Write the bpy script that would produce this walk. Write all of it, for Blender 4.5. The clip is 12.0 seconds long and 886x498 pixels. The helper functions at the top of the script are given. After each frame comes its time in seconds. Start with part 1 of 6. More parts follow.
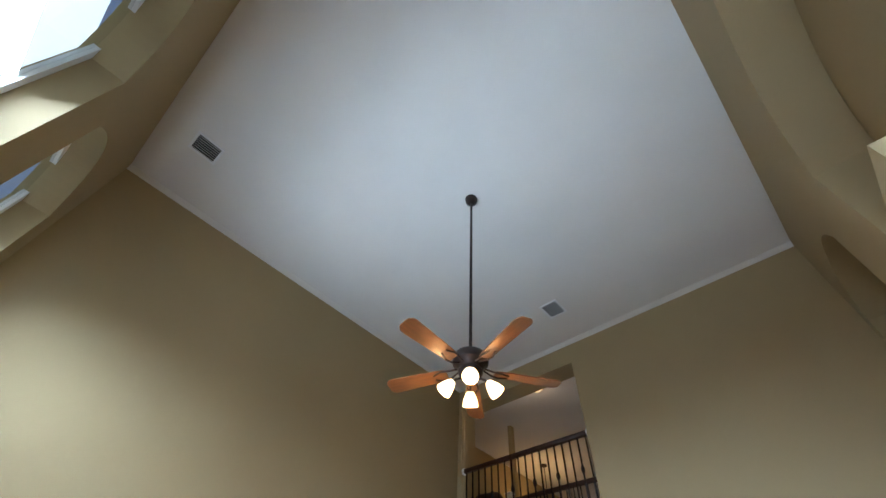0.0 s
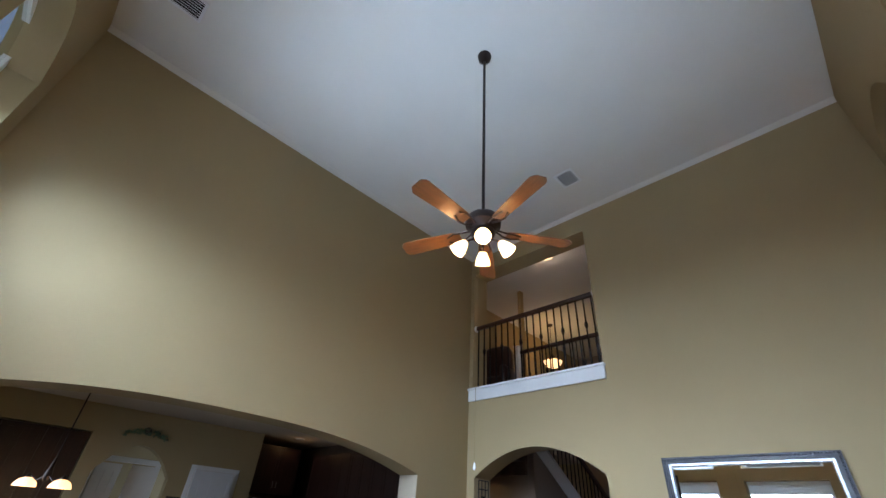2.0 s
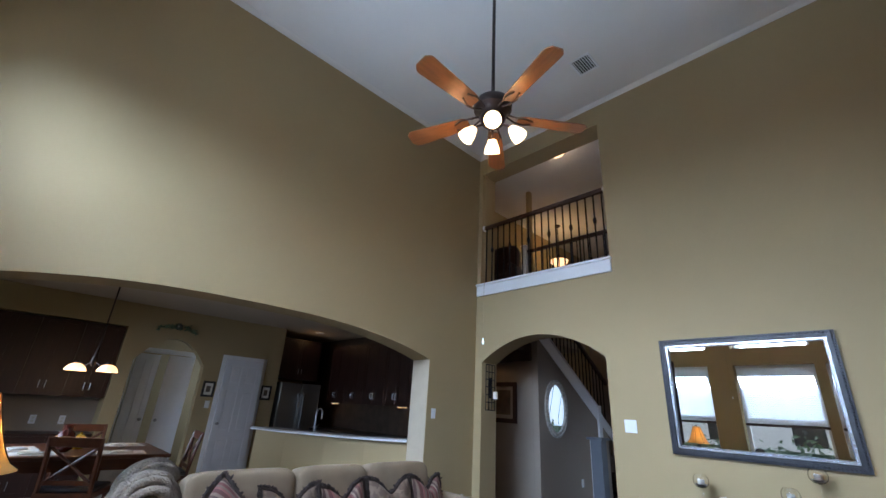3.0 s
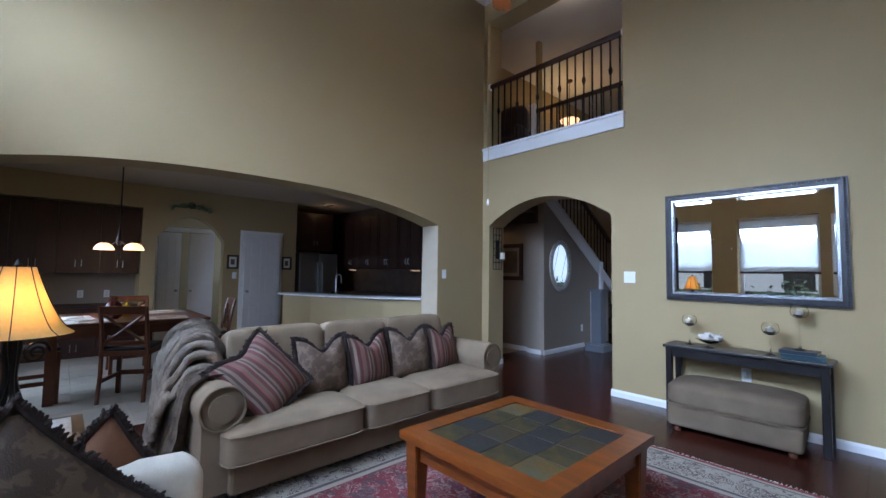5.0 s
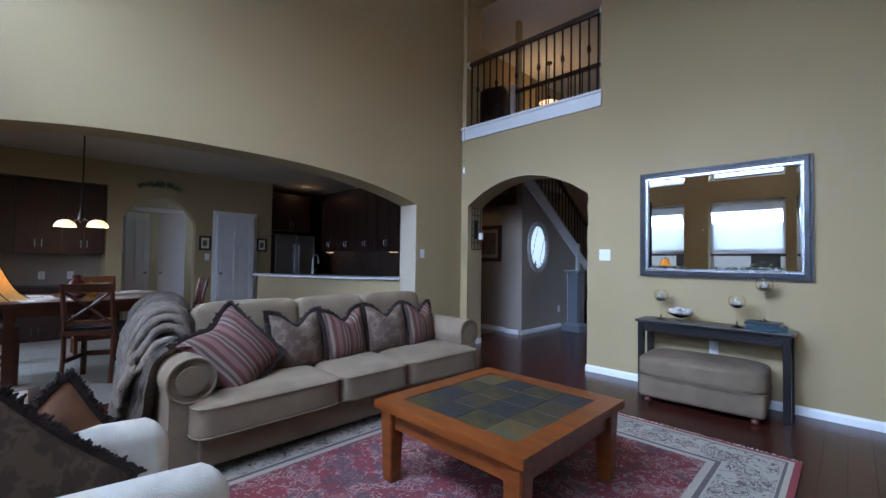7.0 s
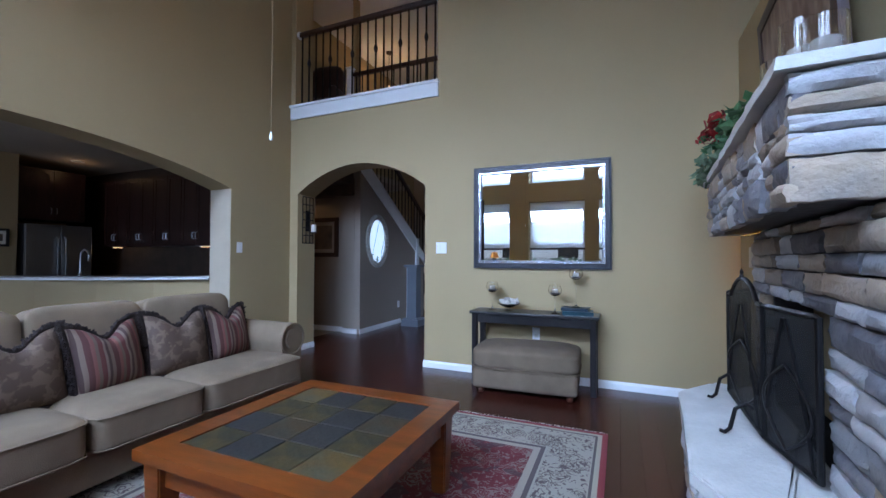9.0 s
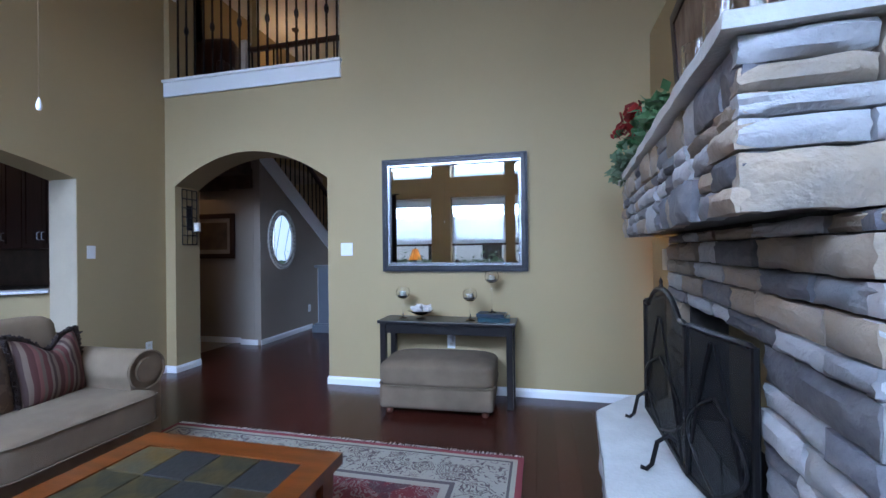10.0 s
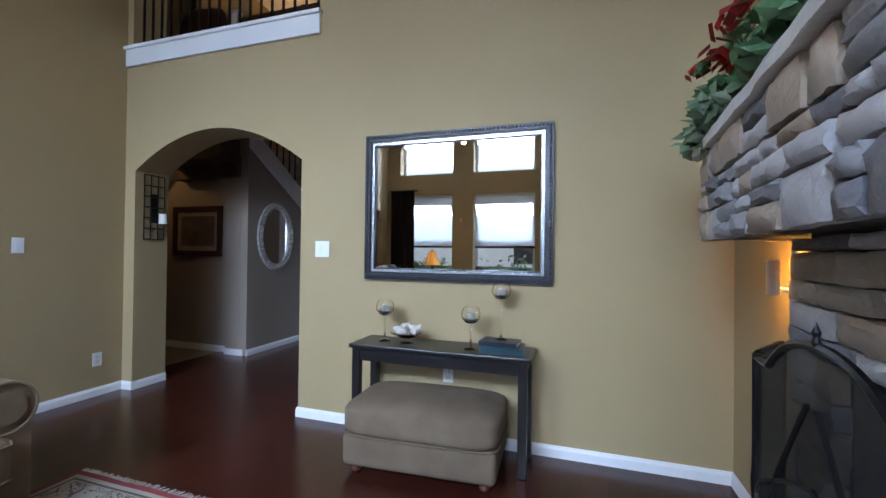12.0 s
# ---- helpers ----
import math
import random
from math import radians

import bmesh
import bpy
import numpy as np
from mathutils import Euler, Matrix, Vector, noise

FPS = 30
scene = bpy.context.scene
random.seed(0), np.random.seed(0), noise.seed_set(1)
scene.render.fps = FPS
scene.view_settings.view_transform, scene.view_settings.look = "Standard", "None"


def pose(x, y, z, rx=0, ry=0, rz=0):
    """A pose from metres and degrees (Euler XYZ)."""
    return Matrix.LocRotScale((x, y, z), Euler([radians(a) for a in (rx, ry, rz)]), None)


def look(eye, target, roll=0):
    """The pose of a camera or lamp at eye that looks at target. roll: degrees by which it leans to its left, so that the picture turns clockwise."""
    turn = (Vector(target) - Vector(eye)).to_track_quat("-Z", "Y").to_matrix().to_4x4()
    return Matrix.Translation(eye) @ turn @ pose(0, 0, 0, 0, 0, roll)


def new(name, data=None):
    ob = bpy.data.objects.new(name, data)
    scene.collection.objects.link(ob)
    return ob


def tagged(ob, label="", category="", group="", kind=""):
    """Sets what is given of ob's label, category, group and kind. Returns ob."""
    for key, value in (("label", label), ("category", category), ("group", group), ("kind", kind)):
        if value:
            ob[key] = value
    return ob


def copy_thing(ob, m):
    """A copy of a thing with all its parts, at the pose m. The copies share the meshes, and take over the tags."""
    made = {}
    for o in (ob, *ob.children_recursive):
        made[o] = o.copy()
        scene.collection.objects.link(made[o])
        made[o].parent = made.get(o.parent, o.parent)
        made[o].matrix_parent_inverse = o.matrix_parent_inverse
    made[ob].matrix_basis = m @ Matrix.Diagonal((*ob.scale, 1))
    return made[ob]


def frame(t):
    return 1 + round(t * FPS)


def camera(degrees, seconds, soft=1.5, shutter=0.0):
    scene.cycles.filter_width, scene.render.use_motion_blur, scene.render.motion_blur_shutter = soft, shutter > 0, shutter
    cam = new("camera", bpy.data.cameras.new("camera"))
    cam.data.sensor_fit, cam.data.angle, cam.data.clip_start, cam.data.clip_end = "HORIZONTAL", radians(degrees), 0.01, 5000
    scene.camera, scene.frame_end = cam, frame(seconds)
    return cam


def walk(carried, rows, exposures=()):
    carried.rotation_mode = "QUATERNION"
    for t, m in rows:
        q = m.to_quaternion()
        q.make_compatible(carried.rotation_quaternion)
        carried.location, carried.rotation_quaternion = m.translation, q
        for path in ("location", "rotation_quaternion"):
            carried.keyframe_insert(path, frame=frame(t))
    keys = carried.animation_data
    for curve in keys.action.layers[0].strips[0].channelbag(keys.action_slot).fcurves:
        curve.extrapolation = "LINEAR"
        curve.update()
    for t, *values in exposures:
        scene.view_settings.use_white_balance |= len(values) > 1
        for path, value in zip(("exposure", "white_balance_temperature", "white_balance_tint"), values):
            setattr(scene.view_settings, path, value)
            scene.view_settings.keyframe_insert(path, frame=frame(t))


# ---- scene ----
cam = camera(94.0, 12.0)
PATH = [
    (0, (4.299, -4.831, 1.563), (3.379, -3.947, 3.103), 5.0),
    (0.5, (4.295, -4.833, 1.559), (3.331, -3.911, 3.049), 4.8),
    (1, (4.272, -4.816, 1.536), (3.248, -3.837, 2.948), 4.6),
    (1.5, (4.262, -4.782, 1.521), (3.145, -3.73, 2.804), 4.6),
    (1.8, (4.244, -4.757, 1.506), (3.071, -3.654, 2.692), 4.3),
    (2, (4.225, -4.748, 1.497), (3.018, -3.607, 2.61), 4.2),
    (2.5, (4.179, -4.704, 1.46), (2.889, -3.488, 2.385), 3.7),
    (3, (4.157, -4.679, 1.398), (2.796, -3.403, 2.12), 3.4),
    (3.5, (4.135, -4.646, 1.321), (2.725, -3.333, 1.857), 3.1),
    (5.3, (4.154, -4.64, 1.366), (2.691, -3.279, 1.45), 0.7),
    (5.5, (4.156, -4.699, 1.351), (2.705, -3.324, 1.432), 0.4),
    (6, (4.174, -4.702, 1.318), (2.729, -3.32, 1.377), 0.6),
    (6.5, (4.155, -4.642, 1.299), (2.72, -3.25, 1.351), 0.6),
    (6.7, (4.156, -4.626, 1.28), (2.73, -3.225, 1.332), 0.7),
    (8.5, (4.040, -4.330, 1.215), (3.014, -2.624, 1.270), 0.5),
    (9, (4.011, -4.218, 1.229), (3.224, -2.381, 1.272), 0.2),
    (9.5, (3.983, -4.027, 1.297), (3.412, -2.111, 1.314), -0.1),
    (10, (4.049, -3.752, 1.315), (3.588, -1.806, 1.323), -0.7),
    (10.5, (4.039, -3.523, 1.305), (3.676, -1.557, 1.324), -0.4),
    (11, (3.989, -3.277, 1.298), (3.668, -1.303, 1.322), 0.1),
    (11.5, (4.033, -3.011, 1.302), (3.595, -1.06, 1.334), 0.5),
    (12, (4.087, -2.796, 1.323), (3.47, -0.893, 1.341), 0.7),
]
walk(cam, [(t, look(e, g, r)) for t, e, g, r in PATH], [(0.0, 0.0, 6450, 9), (3.0, -0.15, 6080, 13), (5.5, -0.22, 5720, 15), (8.5, -0.24, 5550, 16), (10.3, -0.17, 5450, 15), (11.5, -0.14, 5900, 14), (12.0, -0.14, 6050, 14)])

# ---- light ----
world = bpy.data.worlds.new("sky")
scene.world = world
world.use_nodes = True
wn = world.node_tree.nodes
sky = wn.new("ShaderNodeTexSky")
sky.sky_type = "NISHITA"
sky.sun_disc = False
sky.sun_elevation, sky.sun_rotation = radians(50), radians(10)
wn["Background"].inputs[1].default_value = 0.15
world.node_tree.links.new(sky.outputs[0], wn["Background"].inputs[0])


def lamp(name, kind, m, energy, color=(1, 1, 1), size=0.1, size_y=None):
    d = bpy.data.lights.new(name, kind)
    d.energy, d.color = energy, color
    if kind == "AREA":
        d.shape, d.size, d.size_y = "RECTANGLE", size, size_y or size
    elif kind == "SUN":
        d.angle = radians(size)
    else:
        d.shadow_soft_size = size
    ob = new(name, d)
    ob.matrix_world = m
    return ob


WARM = (1.0, 0.60, 0.26)
DAY = (0.60, 0.77, 1.0)
SUN_K, WIN_K, UP_K, GROUND_K = 1.5, 38, 88, 18
lamp("sun", "SUN", look((3, 20, 26), (0, 0, 4)), SUN_K, (1.0, 0.96, 0.9), 15)
BAYS = [(0.32, 1.54), (2.00, 3.28), (3.68, 4.82)]


def sky_lamp(xc, y, z, w, h, energy, drop, spread=150):
    ob = lamp("window_light", "AREA", look((xc, y, z), (xc, y + 3, z - drop)), energy, DAY, w, h)
    ob.data.spread = radians(spread)
    return ob


for a, b in BAYS:
    sky_lamp((a + b) / 2, -5.99, 1.97, b - a - 0.1, 0.95, WIN_K * (0.6 if a > 3 else 1), 2.4, 104)
    sky_lamp((a + b) / 2, -5.99, 3.66, b - a - 0.1, 1.14, UP_K * (0.5 if a > 3 else 1.15), 2.75, 97)
    sky_lamp((a + b) / 2, -5.99, 1.0, b - a - 0.1, 0.6, GROUND_K, -5.5, 64)   # light thrown up by the ground
sky_lamp(-2.2, -5.88, 1.4, 1.8, 1.5, 46, 1.6, 120)
lamp("window_light", "AREA", look((2.1, 6.3, 2.9), (1.6, 3.0, 0.3)), 230, DAY, 1.6, 1.0)

# ---- materials ----


def mat(name, color, rough=0.6, metal=0.0, var=0.10, scale=6.0, fine=60.0, bump=0.05, color2=None, coat=0.0, spec=0.5, rand=0.0, stretch=(1, 1, 1), sheen=0.0, relief=0.004):
    """A surface with a slow change of tone, a fine grain, and fine relief."""
    m = bpy.data.materials.new(name)
    m.use_nodes = True
    n, l = m.node_tree.nodes, m.node_tree.links
    p = n["Principled BSDF"]
    p.inputs["Roughness"].default_value, p.inputs["Metallic"].default_value = rough, metal
    p.inputs["Coat Weight"].default_value = coat
    p.inputs["Specular IOR Level"].default_value = spec
    p.inputs["Sheen Weight"].default_value = sheen
    tc = n.new("ShaderNodeTexCoord")
    mp = n.new("ShaderNodeMapping")
    mp.inputs["Scale"].default_value = stretch
    l.new(tc.outputs["Object"], mp.inputs[0])
    big, small = n.new("ShaderNodeTexNoise"), n.new("ShaderNodeTexNoise")
    for t, k, d in ((big, scale, 4), (small, fine, 3)):
        t.inputs["Scale"].default_value, t.inputs["Detail"].default_value = k, d
        l.new(mp.outputs[0], t.inputs["Vector"])
    mix = n.new("ShaderNodeMix")
    mix.data_type = "RGBA"
    c2 = color2 or tuple(c * (1 - var * 2) for c in color)
    mix.inputs[6].default_value, mix.inputs[7].default_value = (*color, 1), (*c2, 1)
    ramp = n.new("ShaderNodeMapRange")
    ramp.inputs[1].default_value, ramp.inputs[2].default_value = 0.35, 0.68
    l.new(big.outputs[0], ramp.inputs[0])
    l.new(ramp.outputs[0], mix.inputs[0])
    hsv = n.new("ShaderNodeHueSaturation")
    val = n.new("ShaderNodeMapRange")
    val.inputs[3].default_value, val.inputs[4].default_value = 1 - var, 1 + var
    l.new(small.outputs[0], val.inputs[0])
    last = val.outputs[0]
    if rand:
        oi, rr, mul = n.new("ShaderNodeObjectInfo"), n.new("ShaderNodeMapRange"), n.new("ShaderNodeMath")
        rr.inputs[3].default_value, rr.inputs[4].default_value = 1 - rand, 1 + rand
        mul.operation = "MULTIPLY"
        l.new(oi.outputs["Random"], rr.inputs[0])
        l.new(rr.outputs[0], mul.inputs[0])
        l.new(last, mul.inputs[1])
        last = mul.outputs[0]
    l.new(last, hsv.inputs["Value"])
    l.new(mix.outputs[2], hsv.inputs["Color"])
    l.new(hsv.outputs[0], p.inputs["Base Color"])
    if bump:
        b = n.new("ShaderNodeBump")
        b.inputs["Strength"].default_value, b.inputs["Distance"].default_value = min(1, bump * 4), relief
        l.new(small.outputs[0], b.inputs["Height"])
        l.new(b.outputs[0], p.inputs["Normal"])
    return m


def glow(name, color, strength, base=(0.9, 0.85, 0.75)):
    m = mat(name, base, 0.4)
    p = m.node_tree.nodes["Principled BSDF"]
    p.inputs["Emission Color"].default_value, p.inputs["Emission Strength"].default_value = (*color, 1), strength
    return m


def glass(name, color=(1, 1, 1), rough=0.0):
    m = bpy.data.materials.new(name)
    m.use_nodes = True
    p = m.node_tree.nodes["Principled BSDF"]
    p.inputs["Base Color"].default_value = (*color, 1)
    p.inputs["Transmission Weight"].default_value, p.inputs["Roughness"].default_value, p.inputs["IOR"].default_value = 1, rough, 1.45
    return m


M_WALL = mat("tan_paint", (0.372, 0.284, 0.148), 0.75, var=0.025, scale=0.8, fine=160, bump=0.06)
M_WALL2 = mat("taupe_paint", (0.29, 0.24, 0.195), 0.75, var=0.025, scale=0.8, fine=160, bump=0.06)
M_CEIL = mat("ceiling_paint", (0.75, 0.73, 0.69), 0.85, var=0.02, scale=1.5, fine=120, bump=0.10)
M_KCEIL = mat("beige_ceiling", (0.46, 0.375, 0.28), 0.85, var=0.03, scale=1.5, fine=120, bump=0.10)
M_SPLASH = mat("dark_backsplash", (0.060, 0.040, 0.028), 0.5, var=0.2, scale=8, fine=40)
M_TRIM = mat("white_trim", (0.78, 0.79, 0.80), 0.35, var=0.02, scale=3, bump=0.01)
M_FLOOR = mat("dark_cherry_planks", (0.050, 0.012, 0.0075), 0.24, var=0.16, scale=3, fine=24, bump=0.03, stretch=(1, 10, 1), rand=0.22, coat=0.06, spec=0.4)
M_FLOOR0 = mat("floor_joint", (0.012, 0.005, 0.004), 0.6)
M_TILE = mat("beige_floor_tile", (0.31, 0.27, 0.215), 0.45, var=0.06, scale=5, fine=40, rand=0.06)
M_MIRROR = bpy.data.materials.new("mirror_glass")
M_MIRROR.use_nodes = True
_p = M_MIRROR.node_tree.nodes["Principled BSDF"]
_p.inputs["Base Color"].default_value, _p.inputs["Metallic"].default_value, _p.inputs["Roughness"].default_value = (0.92, 0.93, 0.93, 1), 1, 0.01
M_GLASS = glass("clear_glass")
M_BLIND = mat("white_blind", (0.86, 0.87, 0.88), 0.5, var=0.01, bump=0)
M_BLIND.node_tree.nodes["Principled BSDF"].inputs["Transmission Weight"].default_value = 0.45
M_DARKWOOD = mat("dark_cabinet_wood", (0.036, 0.012, 0.008), 0.42, var=0.18, scale=4, fine=30, stretch=(6, 6, 1), bump=0.03)
M_RAIL = mat("dark_rail_wood", (0.045, 0.020, 0.014), 0.35, var=0.12, scale=6)
M_IRON = mat("black_iron", (0.018, 0.017, 0.018), 0.45, 0.7, var=0.1)
M_WHITE = mat("white_plastic", (0.80, 0.81, 0.83), 0.35, var=0.01, bump=0)
M_CAPTRIM = mat("cream_paint", (0.60, 0.55, 0.44), 0.6, var=0.03)
M_JAMB = mat("window_lit_tan", (0.45, 0.38, 0.28), 0.7, var=0.03)
M_DOOR = mat("white_door_paint", (0.74, 0.75, 0.78), 0.4, var=0.02, bump=0.01)

# ---- building tools ----


def thing(name, label, category, at=(0, 0, 0), rz=0, group="", kind=""):
    ob = new(name)
    ob.empty_display_size = 0.1
    ob.matrix_basis = pose(*at, 0, 0, rz)
    return tagged(ob, label, category, group, kind)


def finish(bm, name, material, parent=None, label="", smooth=False, m=None):
    me = bpy.data.meshes.new(name)
    bmesh.ops.recalc_face_normals(bm, faces=bm.faces)
    bm.to_mesh(me)
    bm.free()
    me.materials.append(material)
    if smooth:
        for f in me.polygons:
            f.use_smooth = True
        me.set_sharp_from_angle(angle=radians(40))
    ob = new(name, me)
    if parent is not None:
        ob.parent = parent
    if m is not None:
        ob.matrix_basis = m
    if label:
        ob["label"] = label
    return ob


def part(name, bm, material, parent, label="", smooth=False, m=None):
    return finish(bm, name, material, parent, label, smooth, m)


def box(bm, x0, x1, y0, y1, z0, z1, bevel=0.0, seg=2, m=None):
    r = bmesh.ops.create_cube(bm, size=1)
    vs = r["verts"]
    for v in vs:
        v.co = Vector(((x0 + x1) / 2 + v.co.x * (x1 - x0), (y0 + y1) / 2 + v.co.y * (y1 - y0), (z0 + z1) / 2 + v.co.z * (z1 - z0)))
    if bevel:
        es = list({e for v in vs for e in v.link_edges})
        out = bmesh.ops.bevel(bm, geom=es, offset=bevel, segments=seg, profile=0.5, affect="EDGES")
        vs = list({v for f in out["faces"] for v in f.verts} | {v for v in vs if v.is_valid})
    if m is not None:
        bmesh.ops.transform(bm, matrix=m, verts=[v for v in vs if v.is_valid])
    return bm


def bx(*a, **k):
    return box(bmesh.new(), *a, **k)


def lathe(profile, n=24, bm=None, m=None):
    """A turned body: profile of (radius, height)."""
    bm = bm or bmesh.new()
    rings = []
    for r, z in profile:
        rings.append([bm.verts.new((max(r, 1e-4) * math.cos(2 * math.pi * i / n), max(r, 1e-4) * math.sin(2 * math.pi * i / n), z)) for i in range(n)])
    for a, b in zip(rings, rings[1:]):
        for i in range(n):
            bm.faces.new((a[i], a[(i + 1) % n], b[(i + 1) % n], b[i]))
    for ring in (rings[0], rings[-1]):
        bm.faces.new(ring)
    if m is not None:
        bmesh.ops.transform(bm, matrix=m, verts=[v for ring in rings for v in ring])
    return bm


def tube(points, r, n=8, bm=None, closed=False):
    """A round rod along points."""
    bm = bm or bmesh.new()
    pts = [Vector(p) for p in points]
    k = len(pts)
    rings = []
    side = None
    for i, p in enumerate(pts):
        a = pts[(i - 1) % k] if closed or i else p
        b = pts[(i + 1) % k] if closed or i < k - 1 else p
        d = (b - a).normalized()
        if side is None:
            side = d.orthogonal().normalized()
        side = (side - d * side.dot(d)).normalized()
        up = d.cross(side)
        rr = r[i] if isinstance(r, (list, tuple)) else r
        rings.append([bm.verts.new(p + side * rr * math.cos(2 * math.pi * j / n) + up * rr * math.sin(2 * math.pi * j / n)) for j in range(n)])
    pairs = list(zip(rings, rings[1:])) + ([(rings[-1], rings[0])] if closed else [])
    for a, b in pairs:
        for j in range(n):
            bm.faces.new((a[j], a[(j + 1) % n], b[(j + 1) % n], b[j]))
    if not closed:
        bm.faces.new(rings[0])
        bm.faces.new(rings[-1])
    return bm


def slab(outer, holes, at, depth, bm=None):
    """A flat plate with holes: outlines in (a, b), at(a, b, c) gives the place, c from 0 to depth."""
    from mathutils.geometry import tessellate_polygon
    bm = bm or bmesh.new()
    loops = [outer] + list(holes)
    tris = tessellate_polygon([[Vector((a, b, 0)) for a, b in lp] for lp in loops])
    flat = [p for lp in loops for p in lp]
    lo = [bm.verts.new(at(a, b, 0)) for a, b in flat]
    hi = [bm.verts.new(at(a, b, depth)) for a, b in flat]
    for i, j, k in tris:
        bm.faces.new((lo[i], lo[j], lo[k]))
        bm.faces.new((hi[k], hi[j], hi[i]))
    s = 0
    for lp in loops:
        for i in range(len(lp)):
            a, b = s + i, s + (i + 1) % len(lp)
            bm.faces.new((lo[a], lo[b], hi[b], hi[a]))
        s += len(lp)
    return bm


def arch(a0, a1, b0, spring, top, n=24, power=2.0):
    """The outline of an arched opening from b0 up; its head is a segment of an ellipse."""
    c, h = (a0 + a1) / 2, (a1 - a0) / 2
    pts = [(a0, b0), (a1, b0)]
    for i in range(n + 1):
        u = 1 - 2 * i / n
        pts.append((c + h * u, spring + (top - spring) * (1 - abs(u) ** power)))
    return pts


def rect(a0, a1, b0, b1):
    return [(a0, b0), (a1, b0), (a1, b1), (a0, b1)]


def structure(bm, name, material, label, category):
    return tagged(finish(bm, name, material), label, category, kind="structure")


# ---- the large structure ----
RX, WY, CZ = 5.12, -5.70, 5.55      # right wall, window wall, ceiling
KX, KZ = -4.15, 2.74                # far kitchen wall, low ceiling
FT = 3.20                           # loft floor

# far wall with the arch to the foyer and the loft opening
structure(slab(rect(-0.33, RX + 0.5, -0.1, CZ + 0.1),
               [arch(0.13, 1.98, -0.05, 2.06, 2.385), rect(0.07, 2.13, 3.2, 5.2)], lambda a, b, c: (a, c, b), 0.33),
          "wall_north", M_WALL, "tan painted drywall with an arched doorway and loft opening", "wall")
# wall towards kitchen with the wide arch
structure(slab([(WY - 0.3, -0.1), (0, -0.1), (0, CZ + 0.1), (WY - 0.3, CZ + 0.1)],
               [arch(-5.50, -0.90, -0.05, 2.0, 2.275, 40, 2.6)], lambda a, b, c: (-c, a, b), 0.33),
          "wall_west", M_WALL, "tan painted drywall with a wide low arch to the kitchen", "wall")
# Thin liner added; the windows' brightness on this end is put into its colour
structure(bx(-0.326, -0.004, -0.905, -0.8965, 0.0, 2.0), "opening_jamb", M_JAMB, "liner on the kitchen opening's end, paler to stand for window light", "trim")
# window wall, thick, with deep openings
holes = []
for a, b in BAYS:
    holes.append(rect(a, b, 0.62, 2.57))
    holes.append(arch(a, b, 3.02, 4.28, 4.60, 20))
structure(slab(rect(0.001, RX + 0.5, 0, CZ + 0.1), holes, lambda a, b, c: (a, WY - c, b), 0.30),
          "wall_south", M_WALL, "tan painted window wall with two rows of deep openings", "wall")
# right wall with raised niches beside the chimney
structure(slab([(WY, 0), (0, 0), (0, CZ + 0.1), (WY, CZ + 0.1)],
               [arch(-4.75, -2.15, 3.1, 4.22, 4.62, 28, 3.0), arch(-1.38, -0.12, 3.1, 4.3, 4.62, 24, 3.0)], lambda a, b, c: (RX + c, a, b), 0.36),
          "wall_east", M_WALL, "tan painted drywall with arched recessed niches", "wall")
structure(slab([(WY, 0), (0, 0), (0, CZ + 0.1), (WY, CZ + 0.1)], [], lambda a, b, c: (RX + 0.365 + c, a, b), 0.1),
          "wall_east_back", M_WALL, "tan painted back of the niches", "wall")
structure(bx(-0.3, RX + 0.4, WY - 0.3, 0.3, CZ, CZ + 0.12), "ceiling", M_CEIL, "flat white textured two-storey ceiling", "ceiling")
structure(bx(-0.33, RX + 0.5, WY - 0.3, 5.5, -0.12, -0.006), "floor", M_FLOOR0, "dark cherry plank floor", "floor")
floor_ob = bpy.data.objects["floor"]

# kitchen and breakfast shell
structure(bx(-6.2, -0.33, WY - 0.3, 4.0, -0.12, -0.006), "kitchen_floor", M_TILE, "pale beige tiled floor", "floor")
structure(bx(-6.2, -0.331, WY - 0.3, 4.0, KZ, KZ + 0.12), "kitchen_ceiling", M_KCEIL, "flat beige low ceiling", "ceiling")
structure(slab([(WY - 0.3, -0.1), (-1.10, -0.1), (-1.10, KZ), (WY - 0.3, KZ)],
               [arch(-3.49, -2.46, -0.05, 1.86, 2.26), rect(-5.6, -3.69, -0.05, 2.36)], lambda a, b, c: (KX - c, a, b), 0.16),
          "wall_kitchen", M_WALL, "tan wall with an arched doorway and cabinet niche", "wall")
structure(bx(KX - 1.9, KX - 1.8, WY - 0.3, 4.0, 0, KZ), "wall_kitchen_back", M_WALL, "tan wall behind the kitchen", "wall")
structure(bx(KX - 1.8, KX - 0.16, -1.2, -1.1, 0, KZ), "wall_pantry_side", M_WALL2, "taupe wall beside the refrigerator", "wall")
structure(bx(KX - 1.8, -0.33, 0.30, 0.40, 0, KZ), "wall_kitchen_north", M_SPLASH, "dark brown backsplash wall behind the cabinets", "wall")
structure(slab(rect(KX - 1.9, -0.331, 0, KZ), [rect(-3.2, -1.2, 0.5, 2.2)], lambda a, b, c: (a, WY - c, b), 0.2),
          "wall_breakfast", M_WALL, "tan wall with a breakfast window", "wall")
